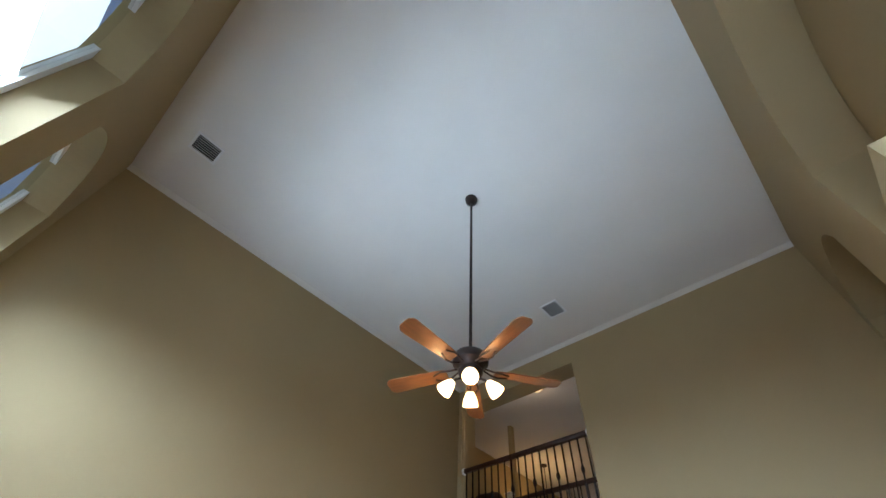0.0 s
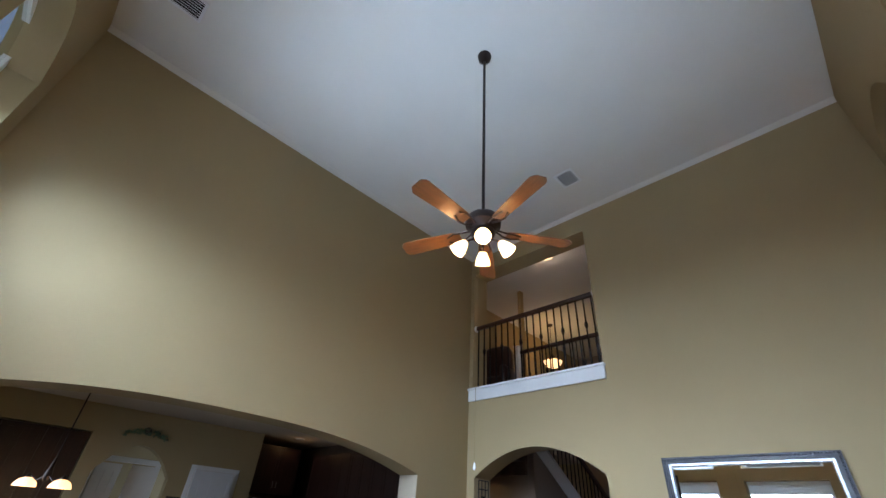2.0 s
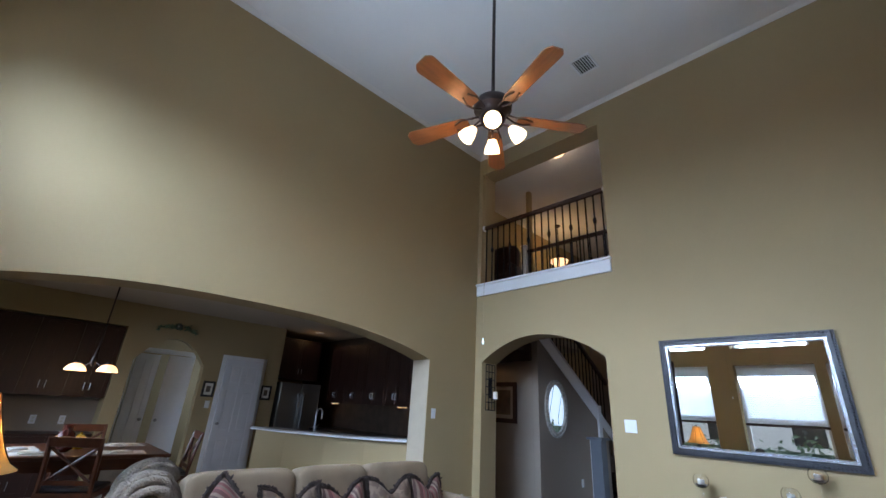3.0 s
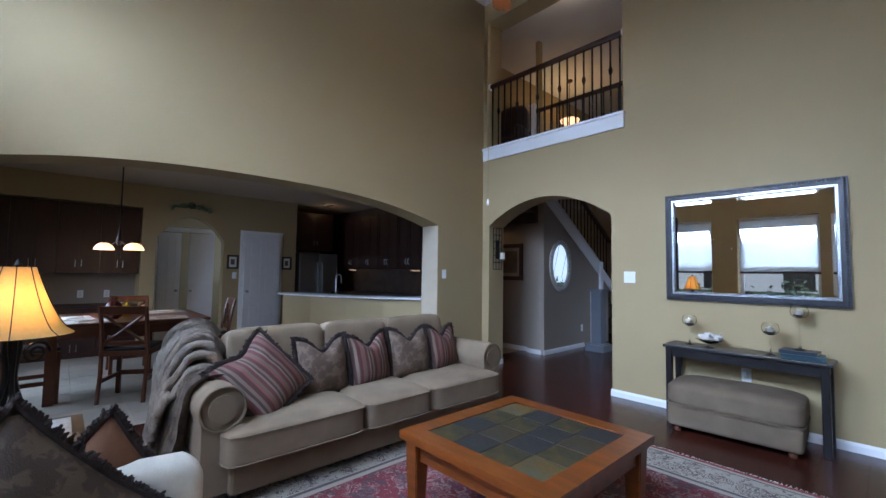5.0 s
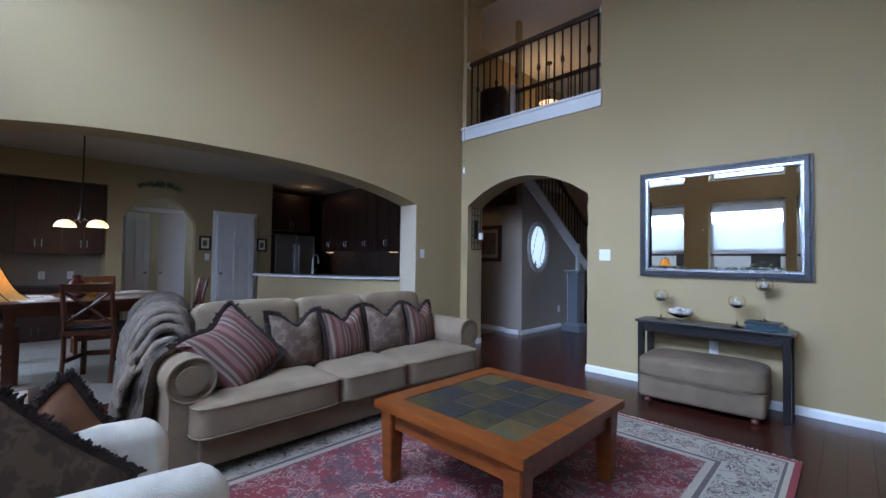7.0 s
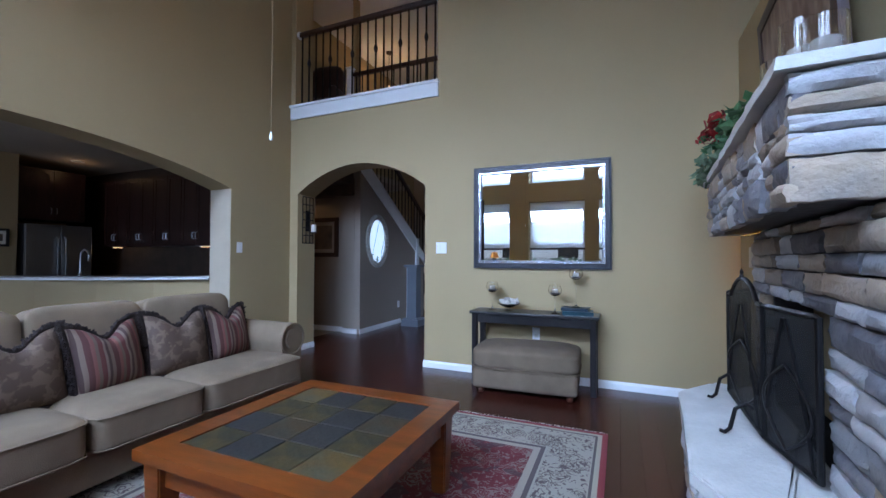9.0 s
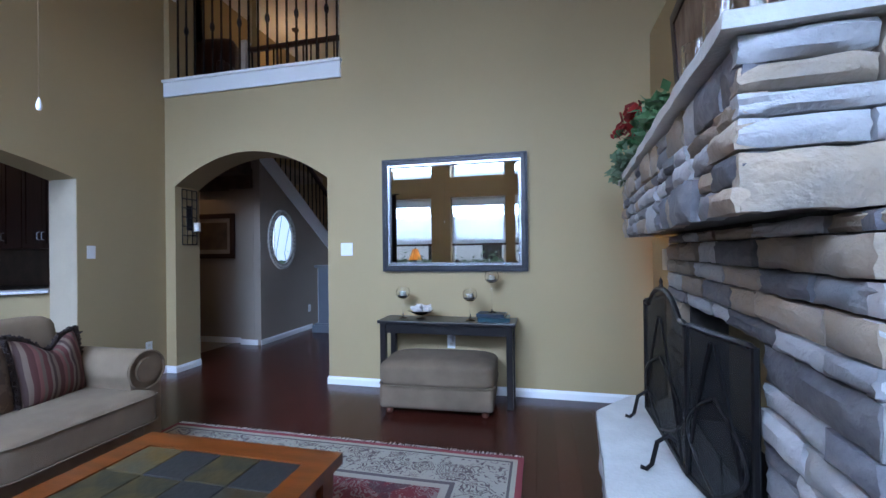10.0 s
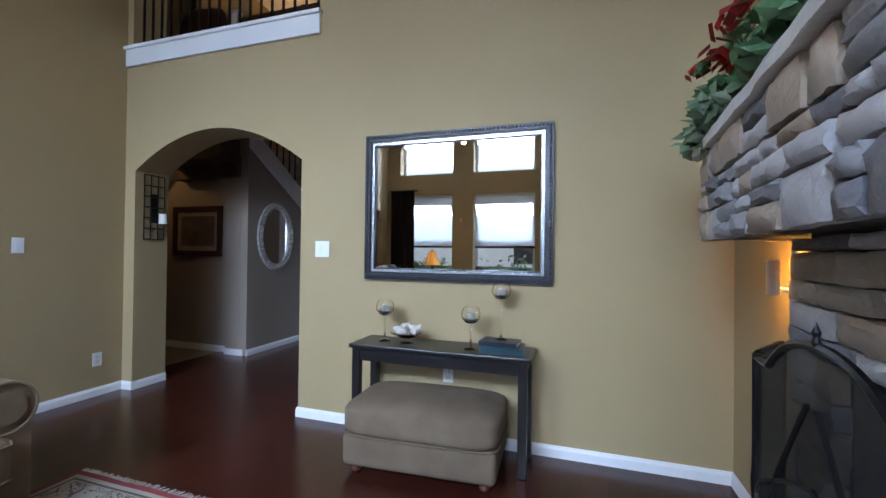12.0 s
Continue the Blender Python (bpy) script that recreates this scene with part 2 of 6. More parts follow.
# foyer shell
structure(slab(rect(-3.5, RX, 0, CZ), [rect(1.5, 3.0, 0.3, 2.3)], lambda a, b, c: (a, 5.5 + c, b), 0.15), "wall_foyer", M_WALL2, "taupe foyer wall with a glazed door", "wall")
structure(bx(3.6, 3.75, 0.33, 5.5, 0, CZ), "wall_foyer_east", M_WALL2, "taupe foyer side wall", "wall")
structure(bx(-0.33, 3.6, 0.331, 1.5, KZ, FT), "loft_floor", M_CEIL, "loft floor slab over the foyer", "floor")
structure(bx(-3.5, 3.6, 0.3, 5.5, CZ - 0.08, CZ + 0.05), "loft_ceiling", M_CEIL, "white loft ceiling", "ceiling")

# ---- more materials ----
M_BLADE = mat("oak_blade", (0.20, 0.078, 0.026), 0.3, var=0.15, scale=5, fine=40, stretch=(1, 8, 1))
M_BRONZE = mat("bronze_metal", (0.05, 0.035, 0.03), 0.35, 0.8, var=0.1)
M_BRASS = mat("aged_brass", (0.30, 0.22, 0.12), 0.4, 0.6, var=0.1)
M_SHADE = glow("lit_frosted_glass", (1.0, 0.66, 0.32), 4.2)
M_SHADE_DIM = glow("lit_cream_glass", (1.0, 0.58, 0.26), 2.4)
M_SOFA = mat("taupe_chenille", (0.19, 0.136, 0.085), 0.9, var=0.13, scale=5, fine=220, bump=0.16)
M_OTTO = mat("brown_velour", (0.160, 0.114, 0.073), 0.9, var=0.14, scale=5, fine=200, bump=0.12)
M_CREAM = mat("cream_tweed", (0.60, 0.56, 0.47), 0.9, var=0.10, scale=10, fine=260, bump=0.2)
M_THROW = mat("grey_brown_throw", (0.19, 0.15, 0.115), 0.95, var=0.22, scale=14, fine=90, bump=0.5, relief=0.012, color2=(0.10, 0.078, 0.06))
M_FRINGE = mat("dark_brown_fringe", (0.024, 0.012, 0.009), 0.9, var=0.3, scale=30, fine=150, bump=0.3)
M_TABLE = mat("cherry_wood", (0.16, 0.039, 0.005), 0.33, var=0.24, scale=3, fine=26, stretch=(1, 7, 7), bump=0.03, coat=0.1)
M_DINING = mat("brown_dining_wood", (0.11, 0.035, 0.015), 0.35, var=0.15, scale=4, fine=30, stretch=(5, 1, 5), bump=0.03)
M_BLACK = mat("black_lacquer", (0.011, 0.010, 0.011), 0.32, var=0.12, scale=8, bump=0.01)
M_BLACKSEAT = mat("black_leather", (0.02, 0.022, 0.028), 0.4, var=0.1, scale=20, bump=0.08)
M_SILVER = mat("pewter_frame", (0.045, 0.045, 0.052), 0.4, 0.6, var=0.18, scale=20, fine=80)
M_SILVER2 = mat("silver_bead", (0.52, 0.54, 0.58), 0.25, 0.8, var=0.1, scale=20)
M_STEEL = mat("brushed_steel", (0.36, 0.37, 0.38), 0.28, 0.9, var=0.05, scale=4, fine=90, stretch=(30, 30, 1))
M_STONES = [mat("grey_stone", (0.30, 0.30, 0.31), 0.85, var=0.16, scale=9, fine=34, bump=0.5, color2=(0.20, 0.20, 0.21), relief=0.012, rand=0.18),
            mat("pale_stone", (0.50, 0.49, 0.49), 0.85, var=0.12, scale=8, fine=34, bump=0.5, color2=(0.36, 0.36, 0.37), relief=0.012, rand=0.14),
            mat("tan_stone", (0.40, 0.31, 0.22), 0.85, var=0.14, scale=8, fine=34, bump=0.5, color2=(0.30, 0.26, 0.22), relief=0.012, rand=0.14),
            mat("dark_stone", (0.13, 0.13, 0.15), 0.85, var=0.2, scale=9, fine=34, bump=0.5, color2=(0.19, 0.18, 0.18), relief=0.012, rand=0.2)]
M_CAP = mat("cast_stone_cap", (0.62, 0.61, 0.58), 0.8, var=0.07, scale=7, fine=60, bump=0.3)
M_MORTAR = mat("dark_mortar", (0.10, 0.095, 0.09), 0.95, var=0.2, scale=20, bump=0.4)
M_SOOT_GAP = mat("soot_and_dark_gap", (0.012, 0.011, 0.011), 0.9, var=0.3)
M_LEAF = mat("green_leaf", (0.035, 0.11, 0.035), 0.5, var=0.35, scale=8, color2=(0.10, 0.17, 0.07))
M_LEAF2 = mat("pale_leaf", (0.16, 0.24, 0.13), 0.5, var=0.3, scale=8)
M_ROSE = mat("red_petal", (0.42, 0.015, 0.012), 0.6, var=0.25, scale=14)
M_CANDLE = mat("ivory_wax", (0.80, 0.78, 0.72), 0.45, var=0.02)
M_SLATES = [mat("green_slate", (0.019, 0.020, 0.014), 0.6, spec=0.12, var=0.3, scale=9, fine=30, bump=0.15, color2=(0.06, 0.042, 0.016)),
            mat("ochre_slate", (0.085, 0.05, 0.012), 0.6, spec=0.12, var=0.3, scale=7, fine=40, bump=0.12, color2=(0.06, 0.055, 0.035)),
            mat("grey_slate", (0.021, 0.020, 0.019), 0.6, spec=0.12, var=0.3, scale=8, fine=30, bump=0.15, color2=(0.026, 0.024, 0.022)),
            mat("brown_slate", (0.045, 0.028, 0.012), 0.6, spec=0.12, var=0.3, scale=8, fine=30, bump=0.15, color2=(0.034, 0.032, 0.024))]
M_RUST = mat("rust_cloth", (0.13, 0.05, 0.018), 0.85, var=0.15, scale=9, fine=200, bump=0.1)
M_BOOK = mat("dark_blue_cover", (0.010, 0.022, 0.040), 0.35, var=0.15)
M_BOOK2 = mat("teal_cover", (0.012, 0.050, 0.066), 0.35, var=0.15)
M_PAPER = mat("page_paper", (0.72, 0.70, 0.64), 0.8, var=0.05)
M_SHELL = mat("pale_shells", (0.62, 0.58, 0.54), 0.5, var=0.15, scale=30)
M_WINE = mat("dark_fill", (0.03, 0.012, 0.016), 0.3)
M_CURTAIN = mat("brown_curtain", (0.05, 0.022, 0.016), 0.85, var=0.15, fine=120)
M_RED = mat("oxblood_glaze", (0.10, 0.018, 0.012), 0.2, var=0.1)
M_YELLOW = mat("mustard_glaze", (0.45, 0.26, 0.02), 0.25, var=0.1)
M_ART = mat("dim_landscape_print", (0.14, 0.10, 0.07), 0.5, var=0.3, scale=6, fine=25, color2=(0.06, 0.05, 0.045))
M_BARK = mat("mottled_brown_panel", (0.12, 0.06, 0.035), 0.6, var=0.35, scale=7, fine=26, color2=(0.30, 0.22, 0.16), stretch=(1, 1, 0.5))
M_COUNTER = mat("grey_stone_counter", (0.40, 0.40, 0.40), 0.3, var=0.15, scale=30, fine=120)
M_NEWEL = mat("slate_blue_paint", (0.13, 0.145, 0.17), 0.45, var=0.04)
M_STAIR = mat("stair_carpet", (0.10, 0.07, 0.05), 0.95, var=0.2, fine=200)
M_LAWN = mat("lawn", (0.06, 0.12, 0.03), 0.9, var=0.3, scale=1)
M_SIDING = mat("pale_siding", (0.62, 0.63, 0.62), 0.8, var=0.05)
M_OUT = glow("overcast_backdrop", (0.60, 0.82, 1.0), 1.15, (0.8, 0.85, 0.9))

M_OUT2 = glow("street_backdrop", (0.72, 0.86, 1.0), 0.9, (0.8, 0.85, 0.9))


def banded(name, stops, scale, rough=0.85, bump=0.1, axis=0):
    """Cloth with woven stripes across one axis."""
    m = mat(name, (0.5, 0.5, 0.5), rough, bump=bump, fine=240)
    n, l = m.node_tree.nodes, m.node_tree.links
    tc = next(x for x in n if x.type == "TEX_COORD")
    sep, mul, fr, cr = n.new("ShaderNodeSeparateXYZ"), n.new("ShaderNodeMath"), n.new("ShaderNodeMath"), n.new("ShaderNodeValToRGB")
    mul.operation, fr.operation = "MULTIPLY", "FRACT"
    mul.inputs[1].default_value = scale
    l.new(tc.outputs["Object"], sep.inputs[0])
    l.new(sep.outputs[axis], mul.inputs[0])
    l.new(mul.outputs[0], fr.inputs[0])
    l.new(fr.outputs[0], cr.inputs[0])
    e = cr.color_ramp.elements
    cr.color_ramp.interpolation = "CONSTANT"
    e[0].position, e[0].color = stops[0][0], (*stops[0][1], 1)
    e[1].position, e[1].color = stops[1][0], (*stops[1][1], 1)
    for pos, c in stops[2:]:
        e.new(pos).color = (*c, 1)
    l.new(cr.outputs[0], next(x for x in n if x.type == "HUE_SAT").inputs["Color"])
    return m


M_STRIPE = banded("wine_striped_cloth", [(0.0, (0.063, 0.017, 0.014)), (0.2, (0.127, 0.088, 0.063)), (0.34, (0.049, 0.024, 0.019)), (0.46, (0.147, 0.108, 0.084)),
                                         (0.56, (0.084, 0.022, 0.019)), (0.74, (0.098, 0.068, 0.049)), (0.86, (0.137, 0.049, 0.042))], 7.5)


def damask(name, ground, figure, scale):
    """Cloth with a woven leafy figure."""
    m = mat(name, ground, 0.8, var=0.08, fine=240, bump=0.1)
    n, l = m.node_tree.nodes, m.node_tree.links
    tc = next(x for x in n if x.type == "TEX_COORD")
    w, v, r, mix = n.new("ShaderNodeTexNoise"), n.new("ShaderNodeTexVoronoi"), n.new("ShaderNodeMapRange"), n.new("ShaderNodeMix")
    w.inputs["Scale"].default_value, w.inputs["Distortion"].default_value, w.inputs["Detail"].default_value = scale, 1.6, 1
    v.inputs["Scale"].default_value = scale * 0.7
    l.new(tc.outputs["Object"], w.inputs["Vector"])
    l.new(tc.outputs["Object"], v.inputs["Vector"])
    add = n.new("ShaderNodeMath")
    l.new(w.outputs[0], add.inputs[0])
    l.new(v.outputs["Distance"], add.inputs[1])
    r.inputs[1].default_value, r.inputs[2].default_value = 0.98, 1.12
    l.new(add.outputs[0], r.inputs[0])
    mix.data_type = "RGBA"
    mix.inputs[6].default_value, mix.inputs[7].default_value = (*ground, 1), (*figure, 1)
    l.new(r.outputs[0], mix.inputs[0])
    l.new(mix.outputs[2], next(x for x in n if x.type == "HUE_SAT").inputs["Color"])
    return m


M_DAMASK = damask("brown_damask", (0.070, 0.041, 0.027), (0.118, 0.079, 0.052), 20)
M_DAMASK2 = damask("olive_brown_damask", (0.036, 0.020, 0.011), (0.066, 0.043, 0.024), 19)


def rug_cloth():
    """A red field with pale figures inside a cream border, by distance from the rug's edge."""
    m = mat("oriental_rug_wool", (0.3, 0.1, 0.1), 0.95, var=0.12, fine=200, bump=0.25)
    n, l = m.node_tree.nodes, m.node_tree.links
    tc = next(x for x in n if x.type == "TEX_COORD")
    sep = n.new("ShaderNodeSeparateXYZ")
    l.new(tc.outputs["Object"], sep.inputs[0])

    def math_(op, a, b=None):
        k = n.new("ShaderNodeMath")
        k.operation = op
        for i, q in enumerate((a, b)):
            if q is None:
                continue
            if isinstance(q, (int, float)):
                k.inputs[i].default_value = q
            else:
                l.new(q, k.inputs[i])
        return k.outputs[0]

    ex = math_("SUBTRACT", RUG_W / 2, math_("ABSOLUTE", sep.outputs[0]))
    ey = math_("SUBTRACT", RUG_L / 2, math_("ABSOLUTE", sep.outputs[1]))
    edge = math_("MINIMUM", ex, ey)
    zone = n.new("ShaderNodeValToRGB")
    zone.color_ramp.interpolation = "CONSTANT"
    e = zone.color_ramp.elements
    cols = [(0.0, (0.20, 0.03, 0.035)), (0.035, (0.33, 0.30, 0.23)), (0.06, (0.09, 0.075, 0.07)), (0.075, (0.31, 0.28, 0.23)), (0.36, (0.09, 0.07, 0.07)), (0.39, (0.31, 0.27, 0.22)), (0.43, (0.13, 0.016, 0.022))]
    e[0].color, e[1].position, e[1].color = (*cols[0][1], 1), cols[1][0], (*cols[1][1], 1)
    for pos, c in cols[2:]:
        e.new(pos).color = (*c, 1)
    l.new(edge, zone.inputs[0])

    def figure(scale, kind, lo, hi, dist=0.0):
        t = n.new("ShaderNodeTexVoronoi" if kind else "ShaderNodeTexNoise")
        t.inputs["Scale"].default_value = scale
        if not kind:
            t.inputs["Distortion"].default_value, t.inputs["Detail"].default_value = dist, 1
        l.new(tc.outputs["Object"], t.inputs["Vector"])
        r = n.new("ShaderNodeMapRange")
        r.inputs[1].default_value, r.inputs[2].default_value = lo, hi
        l.new(t.outputs["Distance"] if kind else t.outputs[0], r.inputs[0])
        return r.outputs[0]

    v = n.new("ShaderNodeTexVoronoi")
    v.inputs["Scale"].default_value = 6.5
    wob, amp, bent = n.new("ShaderNodeTexNoise"), n.new("ShaderNodeVectorMath"), n.new("ShaderNodeVectorMath")
    wob.inputs["Scale"].default_value = 9
    amp.operation = "SCALE"
    amp.inputs["Scale"].default_value = 0.16
    l.new(tc.outputs["Object"], wob.inputs["Vector"])
    l.new(wob.outputs["Color"], amp.inputs[0])
    l.new(amp.outputs[0], bent.inputs[0])
    l.new(tc.outputs["Object"], bent.inputs[1])
    l.new(bent.outputs[0], v.inputs["Vector"])
    rings = math_("SINE", math_("MULTIPLY", v.outputs["Distance"], 62))
    fl = math_("MULTIPLY", math_("GREATER_THAN", rings, 0.45), math_("LESS_THAN", v.outputs["Distance"], 0.52))
    vine = figure(15, False, 0.58, 0.62, 2.6)
    mask = math_("MAXIMUM", fl, vine)
    inner = math_("GREATER_THAN", edge, 0.43)
    border = math_("MULTIPLY", math_("GREATER_THAN", edge, 0.085), math_("LESS_THAN", edge, 0.35))

    def blend(fac, a, b):
        k = n.new("ShaderNodeMix")
        k.data_type = "RGBA"
        l.new(fac, k.inputs[0])
        l.new(a, k.inputs[6])
        k.inputs[7].default_value = (*b, 1)
        return k.outputs[2]

    c1 = blend(math_("MULTIPLY", mask, inner), zone.outputs[0], (0.20, 0.14, 0.125))
    c2 = blend(math_("MULTIPLY", mask, border), c1, (0.10, 0.072, 0.07))
    blot = figure(6.0, False, 0.57, 0.62, 1.2)
    c3 = blend(math_("MULTIPLY", math_("MULTIPLY", blot, inner), 0.7), c2, (0.045, 0.028, 0.036))
    l.new(c3, next(x for x in n if x.type == "HUE_SAT").inputs["Color"])
    return m


RUG_W, RUG_L = 2.62, 3.40

# ---- trims of the room ----


def skirting(name, p, q, h=0.08, t=0.014):
    """A white baseboard from p to q, with a rounded top; its body lies to the left of the way from p to q."""
    p, q = Vector((*p, 0)), Vector((*q, 0))
    d = (q - p).normalized()
    nrm = Vector((-d.y, d.x, 0))
    prof = [(0.0, -0.003), (t, -0.003), (t, h * 0.72), (t * 0.55, h * 0.9), (t * 0.4, h), (0.0, h)]
    bm = bmesh.new()
    a = [bm.verts.new(p + nrm * o + Vector((0, 0, z))) for o, z in prof]
    b = [bm.verts.new(q + nrm * o + Vector((0, 0, z))) for o, z in prof]
    for i in range(len(prof)):
        k = (i + 1) % len(prof)
        bm.faces.new((a[i], a[k], b[k], b[i]))
    bm.faces.new(a)
    bm.faces.new(b)
    return structure(bm, name, M_TRIM, "white painted wooden baseboard", "baseboard")


skirting("baseboard_north", (RX, 0), (1.98, 0))
skirting("baseboard_north_corner", (0.13, 0), (0.0, 0))
skirting("baseboard_west", (0, 0), (0, -0.90))
skirting("baseboard_arch_left", (0.13, 0.33), (0.13, -0.014))
skirting("baseboard_arch_right", (1.98, -0.014), (1.98, 0.33))
skirting("baseboard_east", (4.955, -1.2), (4.955, 0))
skirting("baseboard_hall_a", (0.12, 1.36), (-0.16, 1.36))
skirting("baseboard_hall_b", (-0.16, 1.45), (-1.6, 1.45))
skirting("baseboard_stair", (0.17, 2.7), (0.17, 1.36))


def crown(name, p, q):
    p, q = Vector((*p, CZ)), Vector((*q, CZ))
    d = (q - p).normalized()
    nrm = Vector((-d.y, d.x, 0))
    prof = [(0, 0), (0.045, 0), (0.045, -0.008), (0.033, -0.014), (0.018, -0.03), (0.009, -0.044), (0.009, -0.054), (0, -0.054)]
    bm = bmesh.new()
    a = [bm.verts.new(p + nrm * o + Vector((0, 0, z))) for o, z in prof]
    b = [bm.verts.new(q + nrm * o + Vector((0, 0, z))) for o, z in prof]
    for i in range(len(prof)):
        k = (i + 1) % len(prof)
        bm.faces.new((a[i], a[k], b[k], b[i]))
    bm.faces.new(a)
    bm.faces.new(b)
    return structure(bm, name, M_CEIL, "white crown moulding under the ceiling", "crown moulding")


crown("crown_north", (RX, 0), (0, 0))
crown("crown_west", (0, 0), (0, WY))

ledge = structure(bx(0.012, 2.145, -0.028, 0.0, 3.045, 3.215, 0.004), "loft_fascia", M_TRIM, "white painted fascia board under the loft railing", "trim")
structure(bx(0.008, 2.155, -0.05, 0.33, 3.2, 3.232, 0.006), "loft_sill", M_TRIM, "white painted ledge of the loft opening", "trim")


def railing(name, x0, x1, y, z0, h, label, newel=None, shoe=True):
    r = thing(name, label, "railing", (x0, y, z0))
    L = x1 - x0
    bm = bmesh.new()
    box(bm, 0, L, -0.032, 0.032, h - 0.03, h + 0.03, 0.012)
    part("handrail", bm, M_RAIL, r, smooth=True)
    n = int(L / 0.112)
    base = None
    for i in range(n):
        x = (i + 0.5) * L / n
        bm = bmesh.new()
        box(bm, -0.008, 0.008, -0.008, 0.008, 0, h - 0.03)
        if i % 3 == 1:
            lathe([(0.009, h * 0.52), (0.02, h * 0.55), (0.026, h * 0.58), (0.02, h * 0.61), (0.009, h * 0.64)], 8, bm)
        b = part("baluster", bm, M_IRON, r, m=pose(x, 0, 0))
    for x in (newel or ()):
        bm = bx(-0.045, 0.045, -0.045, 0.045, 0, h + 0.1, 0.006)
        box(bm, -0.06, 0.06, -0.06, 0.06, h + 0.1, h + 0.13, 0.008)
        part("newel_post", bm, M_TRIM, r, m=pose(x, 0, 0))
    return r


railing("loft_railing", 0.07, 2.13, 0.06, 3.232, 0.965, "dark wood handrail with black iron balusters")
railing("stair_railing", 0.06, 3.4, 1.30, FT, 0.98, "dark wood railing along the stair void", (-0.06,))
structure(bx(0.0, 0.07, 1.36, 1.46, FT, CZ - 0.08), "wall_loft_end", M_WALL, "tan painted end of the stairwell wall", "wall")
for x in (0.085, 2.115):
    t_ = thing("rail_rosette", "small white round rosette at the handrail end", "rosette", (x, 0.06, 4.197), 0)
    part("disc", lathe([(0.05, -0.012), (0.05, 0.008), (0.035, 0.016), (0.0, 0.016)], 20, m=pose(0, 0, 0, 0, 90 if x < 1 else -90, 0)), M_TRIM, t_)

# ---- windows ----
n_win = 0
for a, b in BAYS:
    for z0, z1, low in ((0.62, 2.57, True), (3.02, 4.28, False)):
        n_win += 1
        w = thing("window_%d" % n_win, "white framed window in a deep reveal", "window", ((a + b) / 2, WY - 0.26, 0), kind="structure")
        h = (b - a) / 2
        bm = slab(rect(-h, h, z0, z1 + (0 if low else 0.33)), [rect(-h + 0.06, h - 0.06, z0 + 0.06, z1 - (0.06 if low else -0.24))], lambda p, q, c: (p, c, q), 0.05)
        part("window_frame", bm, M_TRIM, w)
        if low:
            part("sash_bar", bx(-h + 0.06, h - 0.06, 0.005, 0.045, 1.53, 1.58), M_TRIM, w)
        pane = part("pane", bx(-h + 0.06, h - 0.06, 0.02, 0.026, z0 + 0.06, z1 - (0.06 if low else -0.24)), M_GLASS, w)
        pane.visible_shadow = False
        part("window_sill", bx(-h + 0.002, h - 0.002, 0.05, 0.27 if low else 0.255, z0, z0 + 0.02, 0.004), M_TRIM, w)
    bl = thing("window_blind", "white slatted blind drawn halfway down", "blind", ((a + b) / 2, WY - 0.16, 0), group="window blinds")
    part("headrail", bx(-h + 0.01, h - 0.01, -0.02, 0.03, 2.51, 2.565, 0.004), M_BLIND, bl)
    slat = None
    for i in range(26):
        z = 2.49 - i * 0.0395
        if slat is None:
            slat = part("slat", bx(-h + 0.015, h - 0.015, -0.022, 0.022, -0.0015, 0.0015, m=pose(0, 0, 0, 58)), M_BLIND, bl, m=pose(0, 0, z))
        else:
            s2 = new("slat", slat.data)
            s2.parent, s2.matrix_basis = bl, pose(0, 0, z)
    part("bottom_rail", bx(-h + 0.01, h - 0.01, -0.024, 0.024, 1.43, 1.475, 0.006), M_CURTAIN, bl, "dark bottom rail")


def curtain(x0, x1, y, z0, z1):
    c = thing("curtain", "dark brown drapery panel hanging beside a window", "curtain", (x0, y, 0), group="drapes")
    bm = bmesh.new()
    n = 60
    rows = []
    for z in (z0, (z0 + z1) / 2, z1 - 0.1, z1):
        for off in (0,):
            rows.append([bm.verts.new(((x1 - x0) * i / n, 0.035 * math.sin(i * 0.75 + z * 0.3) + 0.012 * math.sin(i * 1.9), z)) for i in range(n + 1)])
    for p, q in zip(rows, rows[1:]):
        for i in range(n):
            bm.faces.new((p[i], p[i + 1], q[i + 1], q[i]))
    bmesh.ops.solidify(bm, geom=bm.faces[:], thickness=0.006)
    part("cloth", bm, M_CURTAIN, c, smooth=True)
    part("rod", tube([(-0.05, 0.0, z1 + 0.01), (x1 - x0 + 0.05, 0, z1 + 0.01)], 0.014), M_IRON, c)
    return c


curtain(0.16, 0.72, WY + 0.09, 0.03, 2.66)

# outside: lawn, neighbour's house and sky
structure(bx(-300, 300, -600, 600, -0.5, -0.3), "ground", M_LAWN, "green lawn outside the windows", "lawn")
house = thing("neighbour_house", "pale sided house across the lawn", "house", (3.0, -22, -0.3))
part("wall", bx(-9, 9, -4, 0, 0, 3.2), M_SIDING, house)
bm = slab([(-9.6, 3.2), (9.6, 3.2), (5.0, 6.2), (-5.0, 6.2)], [], lambda p, q, c: (p, 0.4 - c, q), 5)
part("roof", bm, mat("grey_shingles", (0.16, 0.16, 0.16), 0.9, var=0.2, scale=3), house)
for x in (-6, -2.5, 1, 5):
    part("window", bx(x, x + 1.2, -0.02, 0.05, 1.0, 2.3), M_SOOT_GAP, house)
structure(slab(rect(-140, 140, -5, 160), [], lambda p, q, c: (p, -70 - c, q), 0.5), "backdrop", M_OUT, "bright overcast sky", "sky")
